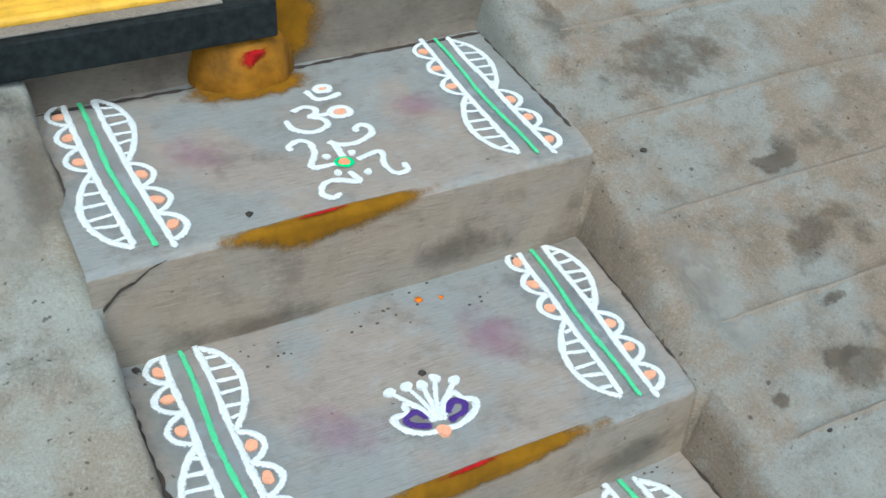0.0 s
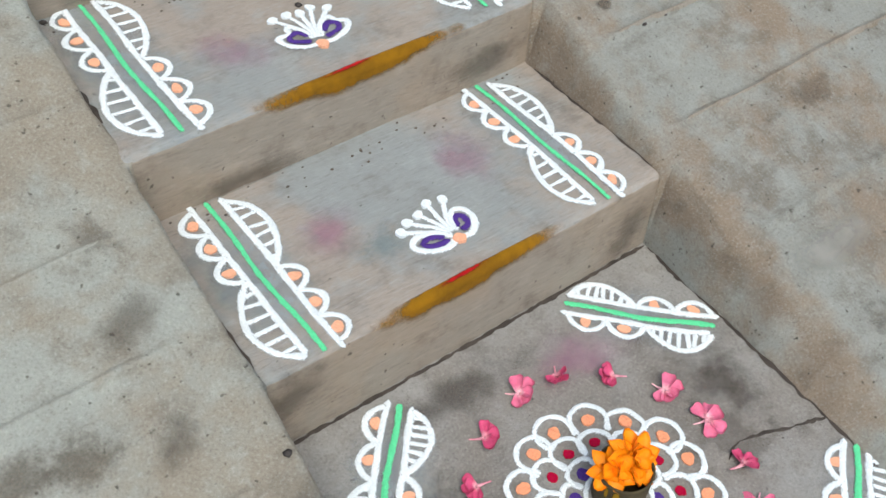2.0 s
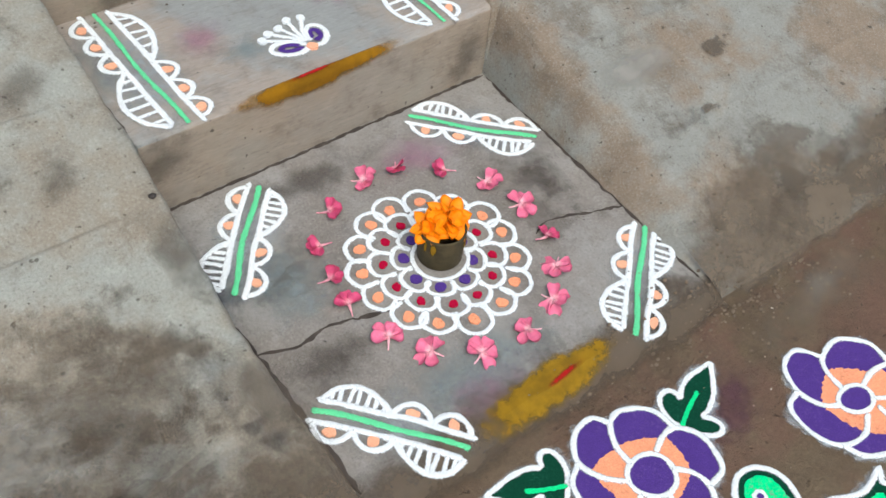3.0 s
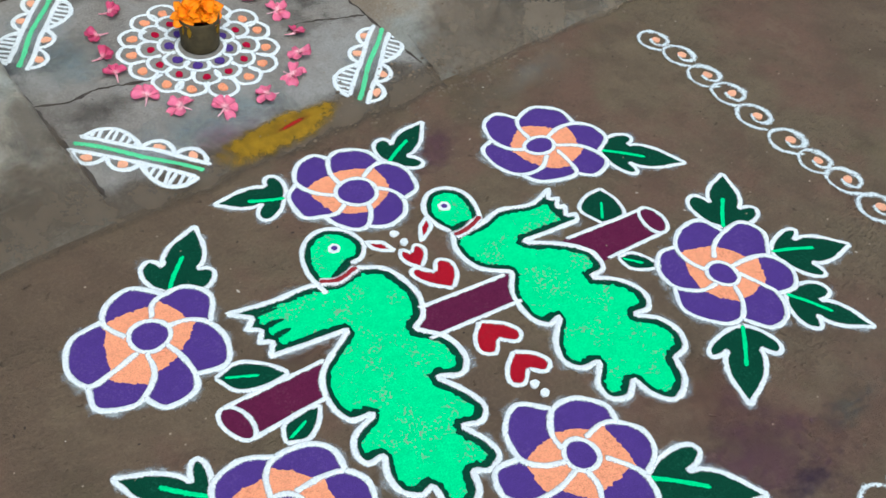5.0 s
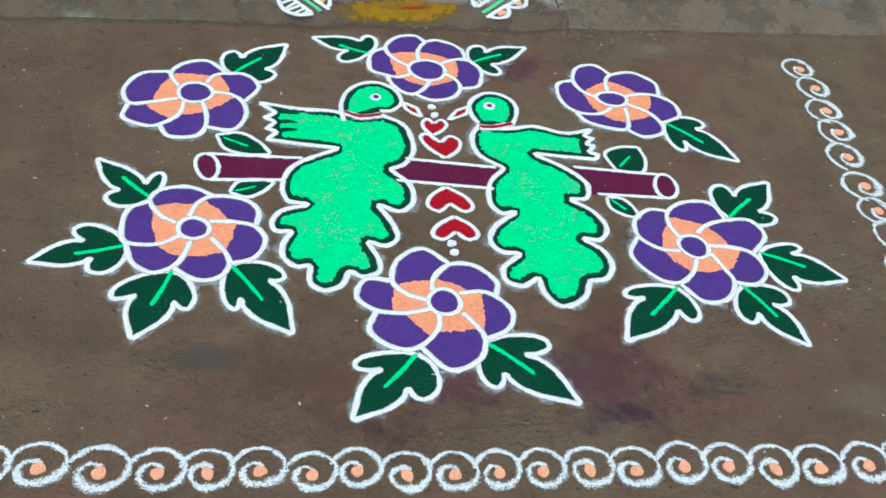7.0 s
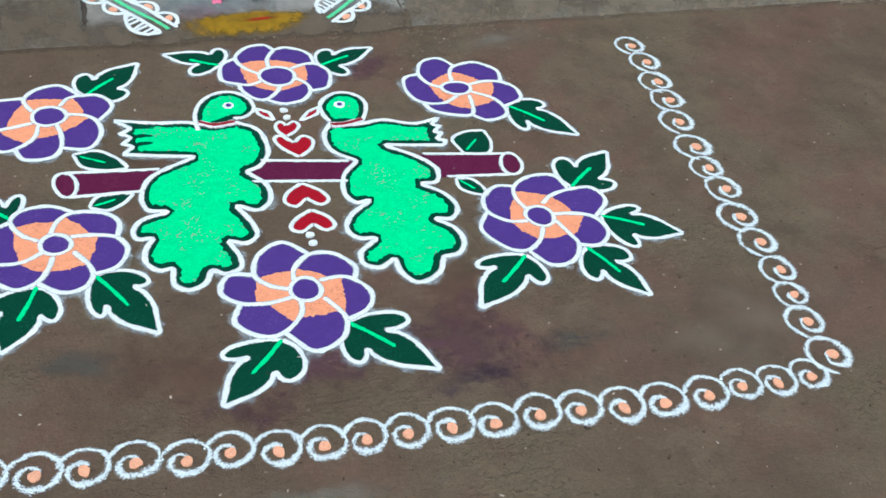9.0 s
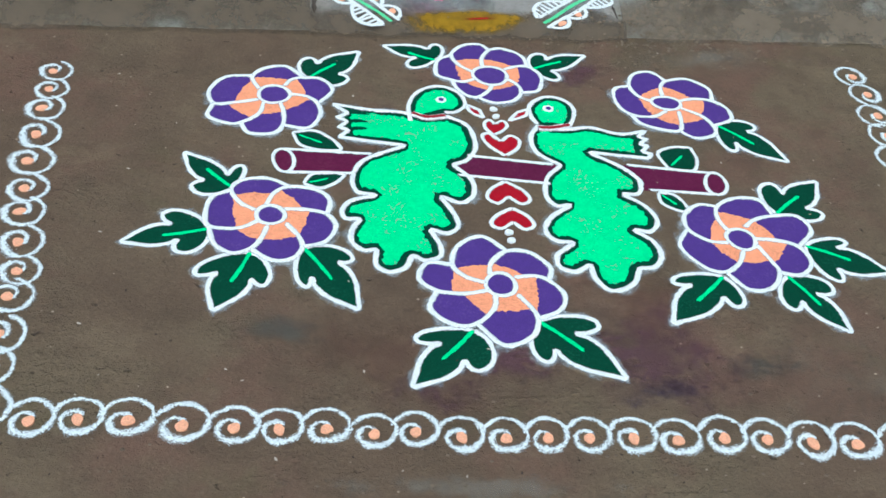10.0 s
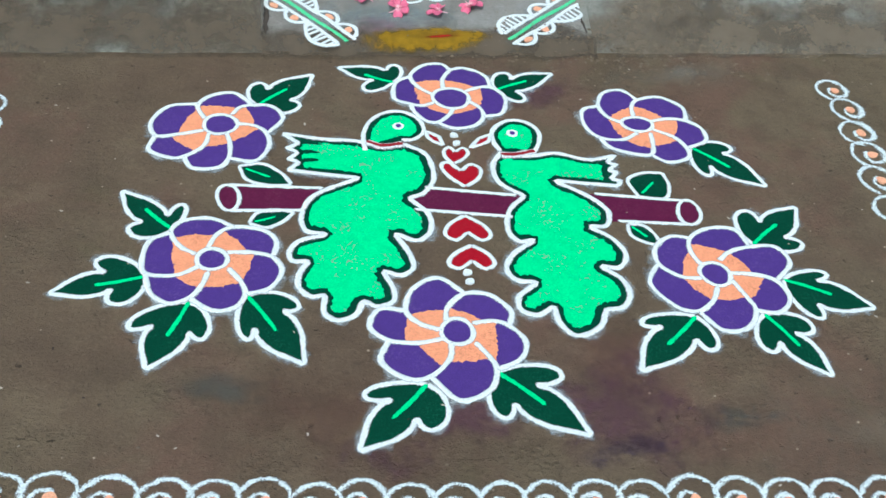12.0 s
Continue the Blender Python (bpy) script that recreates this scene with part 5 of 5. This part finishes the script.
# running spiral border
def spiral(seed, size):
    """One sweep over the top, round and back in to the dot; the powder lies widest where it turns in."""
    r = np.random.default_rng(seed)
    ob = thing("spiral_motif", 0, 0, 0, "thin white powder spiral with an orange centre on the ground", "powder drawing", "spiral border")
    turns = [(-1.12, -0.05), (-0.86, 0.4), (-0.32, 0.74), (0.3, 0.76), (0.83, 0.42), (1.0, -0.1), (0.8, -0.64), (0.3, -0.96), (-0.25, -0.94), (-0.58, -0.66), (-0.64, -0.25), (-0.4, 0.04), (-0.04, 0.08), (0.24, -0.12)]
    turns = [(size * x + r.normal(0, 0.0012), size * y + r.normal(0, 0.0012)) for x, y in turns]
    part("curl", ribbon(bmesh.new(), curve(turns, n=6), 0.019 * r.uniform(0.95, 1.1), GROUND, high=0.0035, uneven=0.3, taper=0.015, swell=lambda f: 1 + 0.6 * math.exp(-(((f - 0.66) / 0.14) ** 2))), M_THIN, ob)
    part("dot", dot(bmesh.new(), size * 0.02, -size * 0.31, 0.0125, GROUND, 0.0095), M_PEACH_PALE, ob, "peach powder dot")
    return ob


SPIRALS = (
    [(-1.056, -0.239), (-1.055, -0.313), (-1.06, -0.389), (-1.058, -0.489), (-1.06, -0.584), (-1.052, -0.676), (-1.049, -0.75), (-1.038, -0.843), (-1.026, -0.926), (-1.032, -0.994), (-1.033, -1.091), (-1.038, -1.169), (-1.034, -1.26)],
    [(-0.947, -1.292), (-0.867, -1.292), (-0.783, -1.298), (-0.692, -1.313), (-0.604, -1.321), (-0.527, -1.327), (-0.445, -1.33), (-0.363, -1.344), (-0.29, -1.342), (-0.21, -1.357), (-0.131, -1.362), (-0.056, -1.364), (0.019, -1.368), (0.1, -1.372), (0.181, -1.38), (0.269, -1.378), (0.349, -1.385), (0.433, -1.396), (0.517, -1.403), (0.611, -1.404), (0.689, -1.397), (0.766, -1.404), (0.844, -1.403)],
    [(0.922, -1.358), (0.923, -1.265), (0.937, -1.187), (0.95, -1.11), (0.953, -1.018), (0.951, -0.93), (0.968, -0.83), (0.965, -0.748), (0.973, -0.663), (0.981, -0.559), (1.0, -0.464), (1.007, -0.378), (1.021, -0.283), (1.013, -0.2)],
)
stock = [spiral(k, 0.0415) for k in (1, 2, 3, 4)]
fresh = set()
count = 0
for side, way in zip(SPIRALS, (-90, -3, 86)):
    spots = np.array(side)
    for i, (x, y) in enumerate(spots):
        gaps = [np.hypot(*(spots[j] - spots[i])) for j in (i - 1, i + 1) if 0 <= j < len(spots)]
        big = min(1.15, max(0.9, np.mean(gaps) / 0.083))
        turn = radians(way) + rng.normal(0, 0.1)
        ox, oy = 0.02 * 0.0415 * big, -0.31 * 0.0415 * big
        c, s = math.cos(turn), math.sin(turn)
        m = Matrix.LocRotScale((x - c * ox + s * oy, y - s * ox - c * oy, 0.0), Euler((0, 0, turn)), None)
        k = count % 4
        if k in fresh:
            ob = copy_thing(stock[k], m)
        else:
            ob = stock[k]
            ob.matrix_basis = m
            fresh.add(k)
        ob.scale = (big, big * rng.uniform(0.95, 1.05), 1)
        count += 1


# ---- stains, cracks and specks ----
def dust(name, x, y, a, b, turn, surf, material, label, lift=0.0005):
    single(name, blot(bmesh.new(), x, y, a, b, radians(turn), surf, lift), material, label, "stain", kind="stuff")


def front_edge(x, y):
    """The slab's top, its soil-covered front edge and the ground before it."""
    if y > 0.03:
        return slab_top(x, y)
    y -= 0.012 * noise.noise((x * 6, 1.0, 0)) if y < 0.01 else 0.0
    return float(np.interp(y, (-0.07, -0.04, -0.033, -0.02, 0.0, 0.03), (0.0, 0.0007, 0.003, 0.018, 0.0262, 0.0268))) - 0.002


dust("turmeric_heap", -0.025, 0.006, 0.2, 0.048, 3, front_edge, M_TURMERIC_POWDER, "turmeric powder strewn over the slab's front edge", 0.004)
dust("kumkum_streak", 0.012, 0.006, 0.06, 0.009, 6, front_edge, M_KUMKUM, "red kumkum streak on the turmeric", 0.0055)
for x, y, a, b, t, f, m, lb in (
    (-0.02, 2.04, 0.16, 0.07, 0, A, M_TURMERIC, "turmeric stain round the coated stone"),
    (-0.2, 1.84, 0.08, 0.1, 0, A, M_PINK_DUST, "faint pink powder dust on the step"),
    (0.24, 1.84, 0.08, 0.08, 0, A, M_PINK_DUST, "faint pink powder dust on the step"),
    (0.42, 1.72, 0.09, 0.14, 0, A, M_TEAL_DUST, "faint pale teal dust on the step"),
    (-0.15, 1.3, 0.09, 0.1, 0, B, M_PINK_DUST, "faint pink powder dust on the step"),
    (0.17, 1.4, 0.08, 0.1, 0, B, M_PINK_DUST, "faint pink powder dust on the step"),
    (0.38, 1.35, 0.06, 0.2, 0, B, M_TEAL_DUST, "faint pale teal dust on the step"),
    (-0.38, 1.42, 0.06, 0.16, 0, B, M_TEAL_DUST, "faint pale teal dust on the step"),
    (-0.18, 0.95, 0.09, 0.08, 0, C, M_PINK_DUST, "faint pink powder dust on the step"),
    (0.14, 0.98, 0.08, 0.1, 0, C, M_PINK_DUST, "faint pink powder dust on the step"),
    (-0.38, 0.95, 0.06, 0.18, 0, C, M_TEAL_DUST, "faint pale teal dust on the step"),
    (-0.12, 0.88, 0.09, 0.06, 0, C, M_TEAL_DUST, "faint pale teal dust on the step"),
    (-0.3, 0.5, 0.16, 0.16, 0, D, M_DAMP, "dark damp stain on the slab"),
    (0.24, 0.32, 0.2, 0.2, 0, D, M_DAMP, "dark damp stain on the slab"),
    (0.33, 0.05, 0.14, 0.1, 0, D, M_SOIL, "brown soil on the slab"),
    (-0.12, 0.1, 0.22, 0.1, 0, D, M_TEAL_DUST, "pale cement patch on the slab"),
    (-0.13, 0.05, 0.14, 0.08, 0, D, M_PINK_DUST, "faint pink powder dust on the slab"),
    (-0.3, 0.46, 0.13, 0.15, 45, D, M_TEAL_DUST, "pale dust round the band"),
    (0.12, 0.6, 0.14, 0.08, 0, D, M_PINK_DUST, "faint pink powder dust on the slab"),
    (-1.12, -1.02, 0.035, 0.24, -4, GROUND, M_SMUDGE, "faint pale smudge on the ground"),
    (-0.2, -1.46, 0.4, 0.04, -4, GROUND, M_SMUDGE, "faint pale smudge on the ground"),
    (0.62, -0.12, 0.16, 0.05, 10, GROUND, M_SMUDGE, "faint pale smudge on the ground"),
    (0.2, -1.18, 0.3, 0.2, -20, GROUND, M_WINE_DUST, "wine red powder dust on the ground"),
    (-0.1, -1.18, 0.28, 0.12, 0, GROUND, M_WINE_DUST, "wine red powder dust on the ground"),
    (0.17, -1.27, 0.13, 0.045, 5, GROUND, M_VIOLET_DUST, "violet powder dust on the ground"),
    (-0.24, -1.26, 0.14, 0.07, 0, GROUND, M_WINE_DUST, "wine red powder dust on the ground"),
    (-0.53, -1.09, 0.12, 0.06, 0, GROUND, M_GREY_DUST, "faint grey-green dust on the ground"),
    (0.4, -1.21, 0.12, 0.06, 0, GROUND, M_GREY_DUST, "faint grey-green dust on the ground"),
    (0.15, -0.72, 0.12, 0.2, 0, GROUND, M_WINE_DUST, "wine red powder dust on the ground"),
    (0.2, -0.2, 0.2, 0.1, 0, GROUND, M_WINE_DUST, "wine red powder dust on the ground"),
):
    dust("dust_stain", x, y, a, b, t, f, m, lb)
for x, y, a, b, t, m, lb in (
    (0.7, 0.05, 0.16, 0.06, 0, M_DAMP, "dark damp stain at the ramp's foot"),
    (0.95, 0.1, 0.12, 0.07, 0, M_DAMP, "dark damp stain at the ramp's foot"),
    (0.62, 0.3, 0.12, 0.08, 20, M_DAMP, "dark stain on the ramp"),
    (-0.62, 0.4, 0.2, 0.2, 0, M_DAMP, "dark stain on the ramp"),
    (-0.9, 0.03, 0.3, 0.05, 0, M_SOIL, "brown soil along the ramp's foot"),
    (-0.6, 0.08, 0.22, 0.1, 0, M_SOIL, "brown soil along the ramp's foot"),
    (-0.7, 0.36, 0.32, 0.22, 0, M_SOIL, "brown soil stain on the lower ramp"),
    (-0.85, 0.16, 0.5, 0.2, 4, M_SOIL_FOOT, "brown soil washed over the lower ramp"),
    (-0.95, 0.22, 0.5, 0.2, 0, M_SOIL, "brown soil stain on the lower ramp"),
    (0.75, 0.16, 0.35, 0.14, 0, M_SOIL, "brown soil stain on the lower ramp"),
    (0.62, 1.95, 0.06, 0.25, 0, M_DAMP, "dark stain on the ramp"),
    (0.55, 1.3, 0.08, 0.2, 0, M_PALE, "pale cement smear on the ramp"),
    (-0.52, 1.85, 0.08, 0.3, 0, M_PALE, "pale cement smear on the ramp"),
    (-0.55, 1.05, 0.1, 0.12, 0, M_DAMP, "dark stain on the ramp"),
    (0.8, 1.8, 0.3, 0.15, 0, M_SOIL, "brown stain on the ramp"),
    (0.85, 1.33, 0.22, 0.1, 0, M_SOIL, "brown stain on the ramp"),
    (1.0, 1.52, 0.3, 0.08, 0, M_DAMP, "dark stain on the ramp"),
    (0.75, 1.08, 0.2, 0.1, 0, M_SOIL, "brown stain on the ramp"),
    (0.8, 0.72, 0.2, 0.08, 0, M_DAMP, "dark stain on the ramp"),
    (0.62, 0.46, 0.16, 0.06, 0, M_PALE, "pale cement smear on the ramp"),
    (-0.75, 0.75, 0.2, 0.08, 0, M_SOIL, "brown stain on the ramp"),
    (-0.9, 0.3, 0.3, 0.15, 0, M_PALE, "pale cement smear on the ramp"),
):
    dust("ramp_stain", x, y, a, b, t, lambda px, py: ramp_top(px, py) if py > 0 else max(0.0, 0.02 + py * 0.5), m, lb, 0.0065)
bm = bmesh.new()
uv = bm.loops.layers.uv.verify()
prof = [(-0.07, 0.0007, 0.0), (-0.045, 0.0007, 0.55), (-0.033, 0.001, 0.9), (-0.02, 0.018, 0.95), (0.0, 0.0262, 0.85), (0.03, 0.0268, 0.55), (0.07, 0.0285, 0.2), (0.11, 0.0302, 0.0)]
cols = [[bm.verts.new((x, y + 0.012 * noise.noise((x * 6, 1.0, 0)) * (1 if y < 0.01 else 0), z)) for y, z, _ in prof] for x in np.linspace(-0.44, 0.42, 40)]
for a, b in zip(cols, cols[1:]):
    for k in range(len(prof) - 1):
        f = bm.faces.new((a[k], b[k], b[k + 1], a[k + 1]))
        for loop, q in zip(f.loops, (k, k, k + 1, k + 1)):
            loop[uv].uv = (prof[q][2], 0)
single("soil_band_slab", bm, M_SOIL_FOOT, "brown soil washed over the slab's front edge", "stain", kind="stuff", smooth=True)
for name, xa, xb in (("soil_band_east", 0.41, 3.0), ("soil_band_west", -3.0, -0.44)):
    bm = bmesh.new()
    uv = bm.loops.layers.uv.verify()
    prof = [(-0.06, 0.0008, 0.0), (-0.045, 0.0008, 0.5), (-0.034, 0.008, 0.8), (-0.02, 0.021, 0.85), (0.0, 0.0315, 0.95), (0.05, 0.048, 0.85), (0.11, 0.068, 0.6), (0.2, 0.0975, 0.0)]
    cols = [[bm.verts.new((x, y, z)) for y, z, _ in prof] for x in np.linspace(xa, xb, 60)]
    for a, b in zip(cols, cols[1:]):
        for k in range(len(prof) - 1):
            f = bm.faces.new((a[k], b[k], b[k + 1], a[k + 1]))
            for loop, q in zip(f.loops, (k, k, k + 1, k + 1)):
                loop[uv].uv = (prof[q][2], 0)
    single(name, bm, M_SOIL_DUSTY if xa > 0 else M_SOIL_FOOT, "brown soil washed along the foot of the ramp", "stain", kind="stuff", smooth=True)
JOINT_LINES = (
    (level(STEP_A), [(-0.43, 1.8), (-0.427, 1.86), (-0.43, 1.95), (-0.426, 2.07)], 0.007),
    (level(STEP_B), [(-0.431, 1.24), (-0.428, 1.32), (-0.431, 1.45), (-0.428, 1.57)], 0.008),
    (level(STEP_C), [(-0.432, 0.75), (-0.43, 0.9), (-0.432, 1.0), (-0.429, 1.13)], 0.01),
    (level(STEP_C), [(0.419, 0.75), (0.422, 0.9), (0.423, 1.0), (0.426, 1.13)], 0.008),
    (level(STEP_B), [(0.427, 1.15), (0.442, 1.3), (0.459, 1.45), (0.474, 1.57)], 0.009),
    (level(STEP_A), [(0.484, 1.66), (0.497, 1.8), (0.51, 1.95), (0.522, 2.07)], 0.008),
    (slab_top, [(-0.43, 0.02), (-0.427, 0.25), (-0.428, 0.5), (-0.426, 0.7)], 0.01),
    (slab_top, [(0.404, 0.03), (0.407, 0.25), (0.411, 0.5), (0.416, 0.72)], 0.01),
    (slab_top, [(-0.43, 0.7285), (-0.1, 0.7275), (0.2, 0.7285), (0.412, 0.7275)], 0.007),
    (level(STEP_A), [(-0.425, 2.084), (-0.1, 2.078), (0.2, 2.084), (0.52, 2.082)], 0.01),
)
for f, line, w in JOINT_LINES:
    pts = resample(curve(line), 0.01)
    pts = pts + rng.normal(0, 0.0012, pts.shape)
    single("joint_crack", ribbon(bmesh.new(), pts, w, f, high=0.0016, low=0.0008, uneven=0.6, taper=0.03), M_CRACK, "thin dark gap in the cement", "crack", kind="stuff")
for line in ([(0.412, 0.254), (0.361, 0.267), (0.292, 0.292), (0.237, 0.307), (0.195, 0.294)], [(-0.425, 0.345), (-0.351, 0.321), (-0.286, 0.33), (-0.217, 0.31), (-0.142, 0.294)]):
    pts = resample(curve(line), 0.006)
    pts = pts + rng.normal(0, 0.0014, pts.shape)
    single("slab_crack", ribbon(bmesh.new(), pts, 0.006, slab_top, high=0.0012, low=0.0008, uneven=0.8, taper=0.04), M_CRACK, "thin dark crack across the cement slab", "crack", kind="stuff")


bm = bmesh.new()
walk_line = resample([(-0.325, 0.5965), (-0.352, 0.588), (-0.378, 0.569), (-0.402, 0.561), (-0.432, 0.53)], 0.005)
rows = []
for k, (x, z) in enumerate(walk_line):
    w = 0.0012 + 0.0035 * k / len(walk_line) + 0.001 * noise.noise((x * 90, z * 90, 0))
    rows.append([bm.verts.new((x, 1.5715, z + 0.001 * noise.noise((x * 200, 0, 3)) + o * w)) for o in (-1, 1)])
for a, b in zip(rows, rows[1:]):
    bm.faces.new((a[0], a[1], b[1], b[0]))
single("riser_crack", bm, M_CRACK, "dark slanting crack at the step's front corner", "crack", kind="stuff")


def pebble(name, x, y, z, r, material, label):
    bm = bmesh.new()
    bmesh.ops.create_icosphere(bm, subdivisions=1, radius=r)
    for v in bm.verts:
        v.co = Vector((x, y, z)) + Vector((v.co.x, v.co.y, v.co.z * 0.35)) * (1 + 0.5 * noise.noise(v.co * 300 + Vector((x, y, 0)) * 50))
    return single(name, bm, material, label, "crumb", kind="stuff", smooth=True)


for x, y, f, r, m, lb in (
    (0.02, 1.36, B, 0.008, M_PEBBLE, "dark crumb on the step"), (-0.17, 1.63, A, 0.007, M_PEBBLE, "dark crumb on the step"),
    (-0.4, 1.56, B, 0.008, M_PEBBLE, "dark crumb on the step"), (0.1, 1.53, B, 0.008, M_ORANGE, "orange petal crumb on the step"),
    (0.14, 1.52, B, 0.005, M_ORANGE, "orange petal crumb on the step"), (-0.13, 1.24, B, 0.005, M_PEACH_PALE, "peach powder crumb on the step"),
    (0.62, 1.6, ramp_top, 0.008, M_PEBBLE, "dark crumb on the ramp"), (0.6, 1.0, ramp_top, 0.007, M_PEBBLE, "dark crumb on the ramp"),
    (0.66, 1.0, ramp_top, 0.005, M_PEBBLE, "dark crumb on the ramp"), (-0.49, 1.6, ramp_top, 0.008, M_PEACH_PALE, "peach powder crumb on the ramp"),
    (-0.46, 0.62, ramp_top, 0.008, M_PEBBLE, "dark crumb on the ramp"), (0.892, -0.094, GROUND, 0.009, M_PEACH_PALE, "pale crumb on the ground"),
):
    pebble("crumb", x, y, f(x, y) + 0.002, r, m, lb)
bm = bmesh.new()
for k in range(260):
    x, y, r = rng.uniform(-1.6, 1.6), rng.uniform(-1.9, -0.03), rng.uniform(0.0008, 0.0026)
    made = bmesh.ops.create_icosphere(bm, subdivisions=1, radius=r)["verts"]
    for v in made:
        v.co = Vector((x + v.co.x * 1.3, y + v.co.y, 0.0005 + v.co.z * 0.6))
single("grit", bm, plain("pale_grit", (0.3, 0.23, 0.17), 0.9), "fine pale grit scattered on the ground", "grit", kind="stuff")
bm = bmesh.new()
for k in range(90):
    x, z0 = rng.uniform(-0.4, 0.4), rng.integers(0, 2)
    y, z = ((rng.uniform(1.48, 1.57), STEP_B) if z0 else (rng.uniform(1.06, 1.13), STEP_C))
    made = bmesh.ops.create_icosphere(bm, subdivisions=1, radius=rng.uniform(0.0012, 0.003))["verts"]
    for v in made:
        v.co = Vector((x + v.co.x * 1.3, y + v.co.y, z + 0.0005 + v.co.z * 0.6))
single("grit_on_steps", bm, plain("dark_grit", (0.09, 0.07, 0.055), 0.9), "dark grit in the steps' inner corners", "grit", kind="stuff")

grains = np.random.default_rng(31)
for name, cx, cy, sx, sy, count, low, high, colour, label in (
    ("soil_crumbs", 0.52, -0.03, 0.2, 0.05, 330, 0.0012, 0.0042, (0.16, 0.12, 0.085), "loose brown soil crumbs by the slab's corner"),
    ("pale_crumbs", 0.5, -0.02, 0.24, 0.06, 200, 0.0007, 0.0019, (0.2, 0.16, 0.12), "pale sand grains by the slab's corner"),
    ("yard_clods", 0.35, -1.5, 0.7, 0.14, 220, 0.0012, 0.0038, (0.13, 0.095, 0.068), "small clods of earth on the yard"),
):
    bm = bmesh.new()
    for k in range(count):
        x, y = grains.normal(cx, sx), grains.normal(cy, sy)
        if y > -0.05 and name != "yard_clods":
            z = (ramp_top(x, y) if x > 0.41 else slab_top(x, y)) + 0.006 if y > 0 else max(0.0, 0.026 + y * 0.75) + 0.002
        else:
            z = 0.0005
        for v in bmesh.ops.create_icosphere(bm, subdivisions=1, radius=grains.uniform(low, high))["verts"]:
            v.co = Vector((x + v.co.x * 1.4, y + v.co.y, z + v.co.z * 0.6))
    single(name, bm, plain(name + "_earth", colour, 0.95), label, "soil", kind="stuff")

M_BLOTCH = stain("dried_damp_blotch", (0.13, 0.105, 0.08), 0.72, 1.9, 0.32, 0.6, 19.0)
for x, y, a, b, turn in (
    (0.765, 0.088, 0.075, 0.06, 20), (0.89, 0.088, 0.05, 0.026, -15), (1.09, 0.075, 0.1, 0.075, 10), (1.29, 0.045, 0.09, 0.06, 0), (0.53, 0.09, 0.05, 0.03, 0),
    (0.64, 0.07, 0.06, 0.04, 30), (1.5, 0.08, 0.12, 0.07, 0), (0.84, 0.43, 0.07, 0.035, 5), (0.71, 0.31, 0.05, 0.022, 0), (0.55, 1.07, 0.026, 0.02, 0), (0.95, 0.02, 0.45, 0.07, 0),
    (0.72, 1.1, 0.06, 0.03, 10), (0.88, 1.5, 0.09, 0.045, 0), (0.78, 1.2, 0.06, 0.02, 0),
    (-0.56, 0.9, 0.08, 0.05, 20), (-0.48, 0.5, 0.06, 0.12, 0), (-0.48, 0.24, 0.07, 0.13, 10), (-0.6, 0.7, 0.07, 0.05, 30), (-0.465, 1.86, 0.06, 0.26, 0), (-0.75, 2.04, 0.5, 0.07, 0), (-0.49, 2.0, 0.1, 0.1, 0),
):
    dust("damp_blotch", x, y, a, b, turn, ramp_top, M_BLOTCH if x > 0 else M_DAMP_WIDE, "dried dark damp blotch on the cement apron", 0.0075)

litter = np.random.default_rng(47)
for name, count, low, high, colour, label in (
    ("dark_crumbs", 420, 0.0008, 0.0021, (0.045, 0.032, 0.024), "dark crumbs and scraps scattered on the yard"),
    ("pale_chips", 90, 0.001, 0.0028, (0.42, 0.36, 0.3), "pale chips scattered on the yard"),
):
    bm = bmesh.new()
    for k in range(count):
        x, y = litter.uniform(-1.7, 1.9), litter.uniform(-2.0, -0.06)
        a, r = litter.uniform(0, 3.14), litter.uniform(low, high)
        c, q = math.cos(a), math.sin(a)
        for v in bmesh.ops.create_icosphere(bm, subdivisions=1, radius=r)["verts"]:
            u, w = v.co.x * litter.uniform(1.6, 2.6), v.co.y
            v.co = Vector((x + c * u - q * w, y + q * u + c * w, 0.0004 + v.co.z * 0.4))
    single(name, bm, plain(name + "_stuff", colour, 0.95), label, "litter", kind="stuff")

M_SAND = stain("sandy_soil", (0.2, 0.155, 0.11), 0.5, 1.8, 0.15, 1.1, 9.0)
M_LOAM = stain("reddish_soil", (0.14, 0.075, 0.055), 0.42, 2.0, 0.2, 1.1, 8.0)
M_WET = stain("damp_slab_stain", (0.09, 0.075, 0.062), 0.5, 1.9, 0.2, 1.0, 11.0)
for x, y, a, b, turn, f, m, label in (
    (0.62, -0.13, 0.5, 0.1, 3, GROUND, M_SAND, "pale sandy soil before the ramp"),
    (0.75, -1.25, 0.5, 0.25, 10, GROUND, M_SAND, "pale sandy soil on the yard"),
    (-0.25, -0.5, 0.3, 0.14, 20, GROUND, M_LOAM, "reddish soil under the drawing"),
    (-0.3, -1.15, 0.35, 0.2, -10, GROUND, M_LOAM, "reddish soil under the drawing"),
    (0.22, -1.0, 0.22, 0.25, 0, GROUND, M_LOAM, "reddish soil under the drawing"),
    (-0.31, 0.26, 0.13, 0.07, 8, slab_top, M_WET, "damp stain along the slab's crack"),
    (0.3, 0.42, 0.1, 0.16, 20, slab_top, M_WET, "damp stain on the slab"),
    (-0.1, 0.66, 0.25, 0.06, 0, slab_top, M_WET, "damp stain below the step"),
):
    dust("soil_patch" if m is not M_WET else "damp_patch", x, y, a, b, turn, f, m, label, 0.0004)
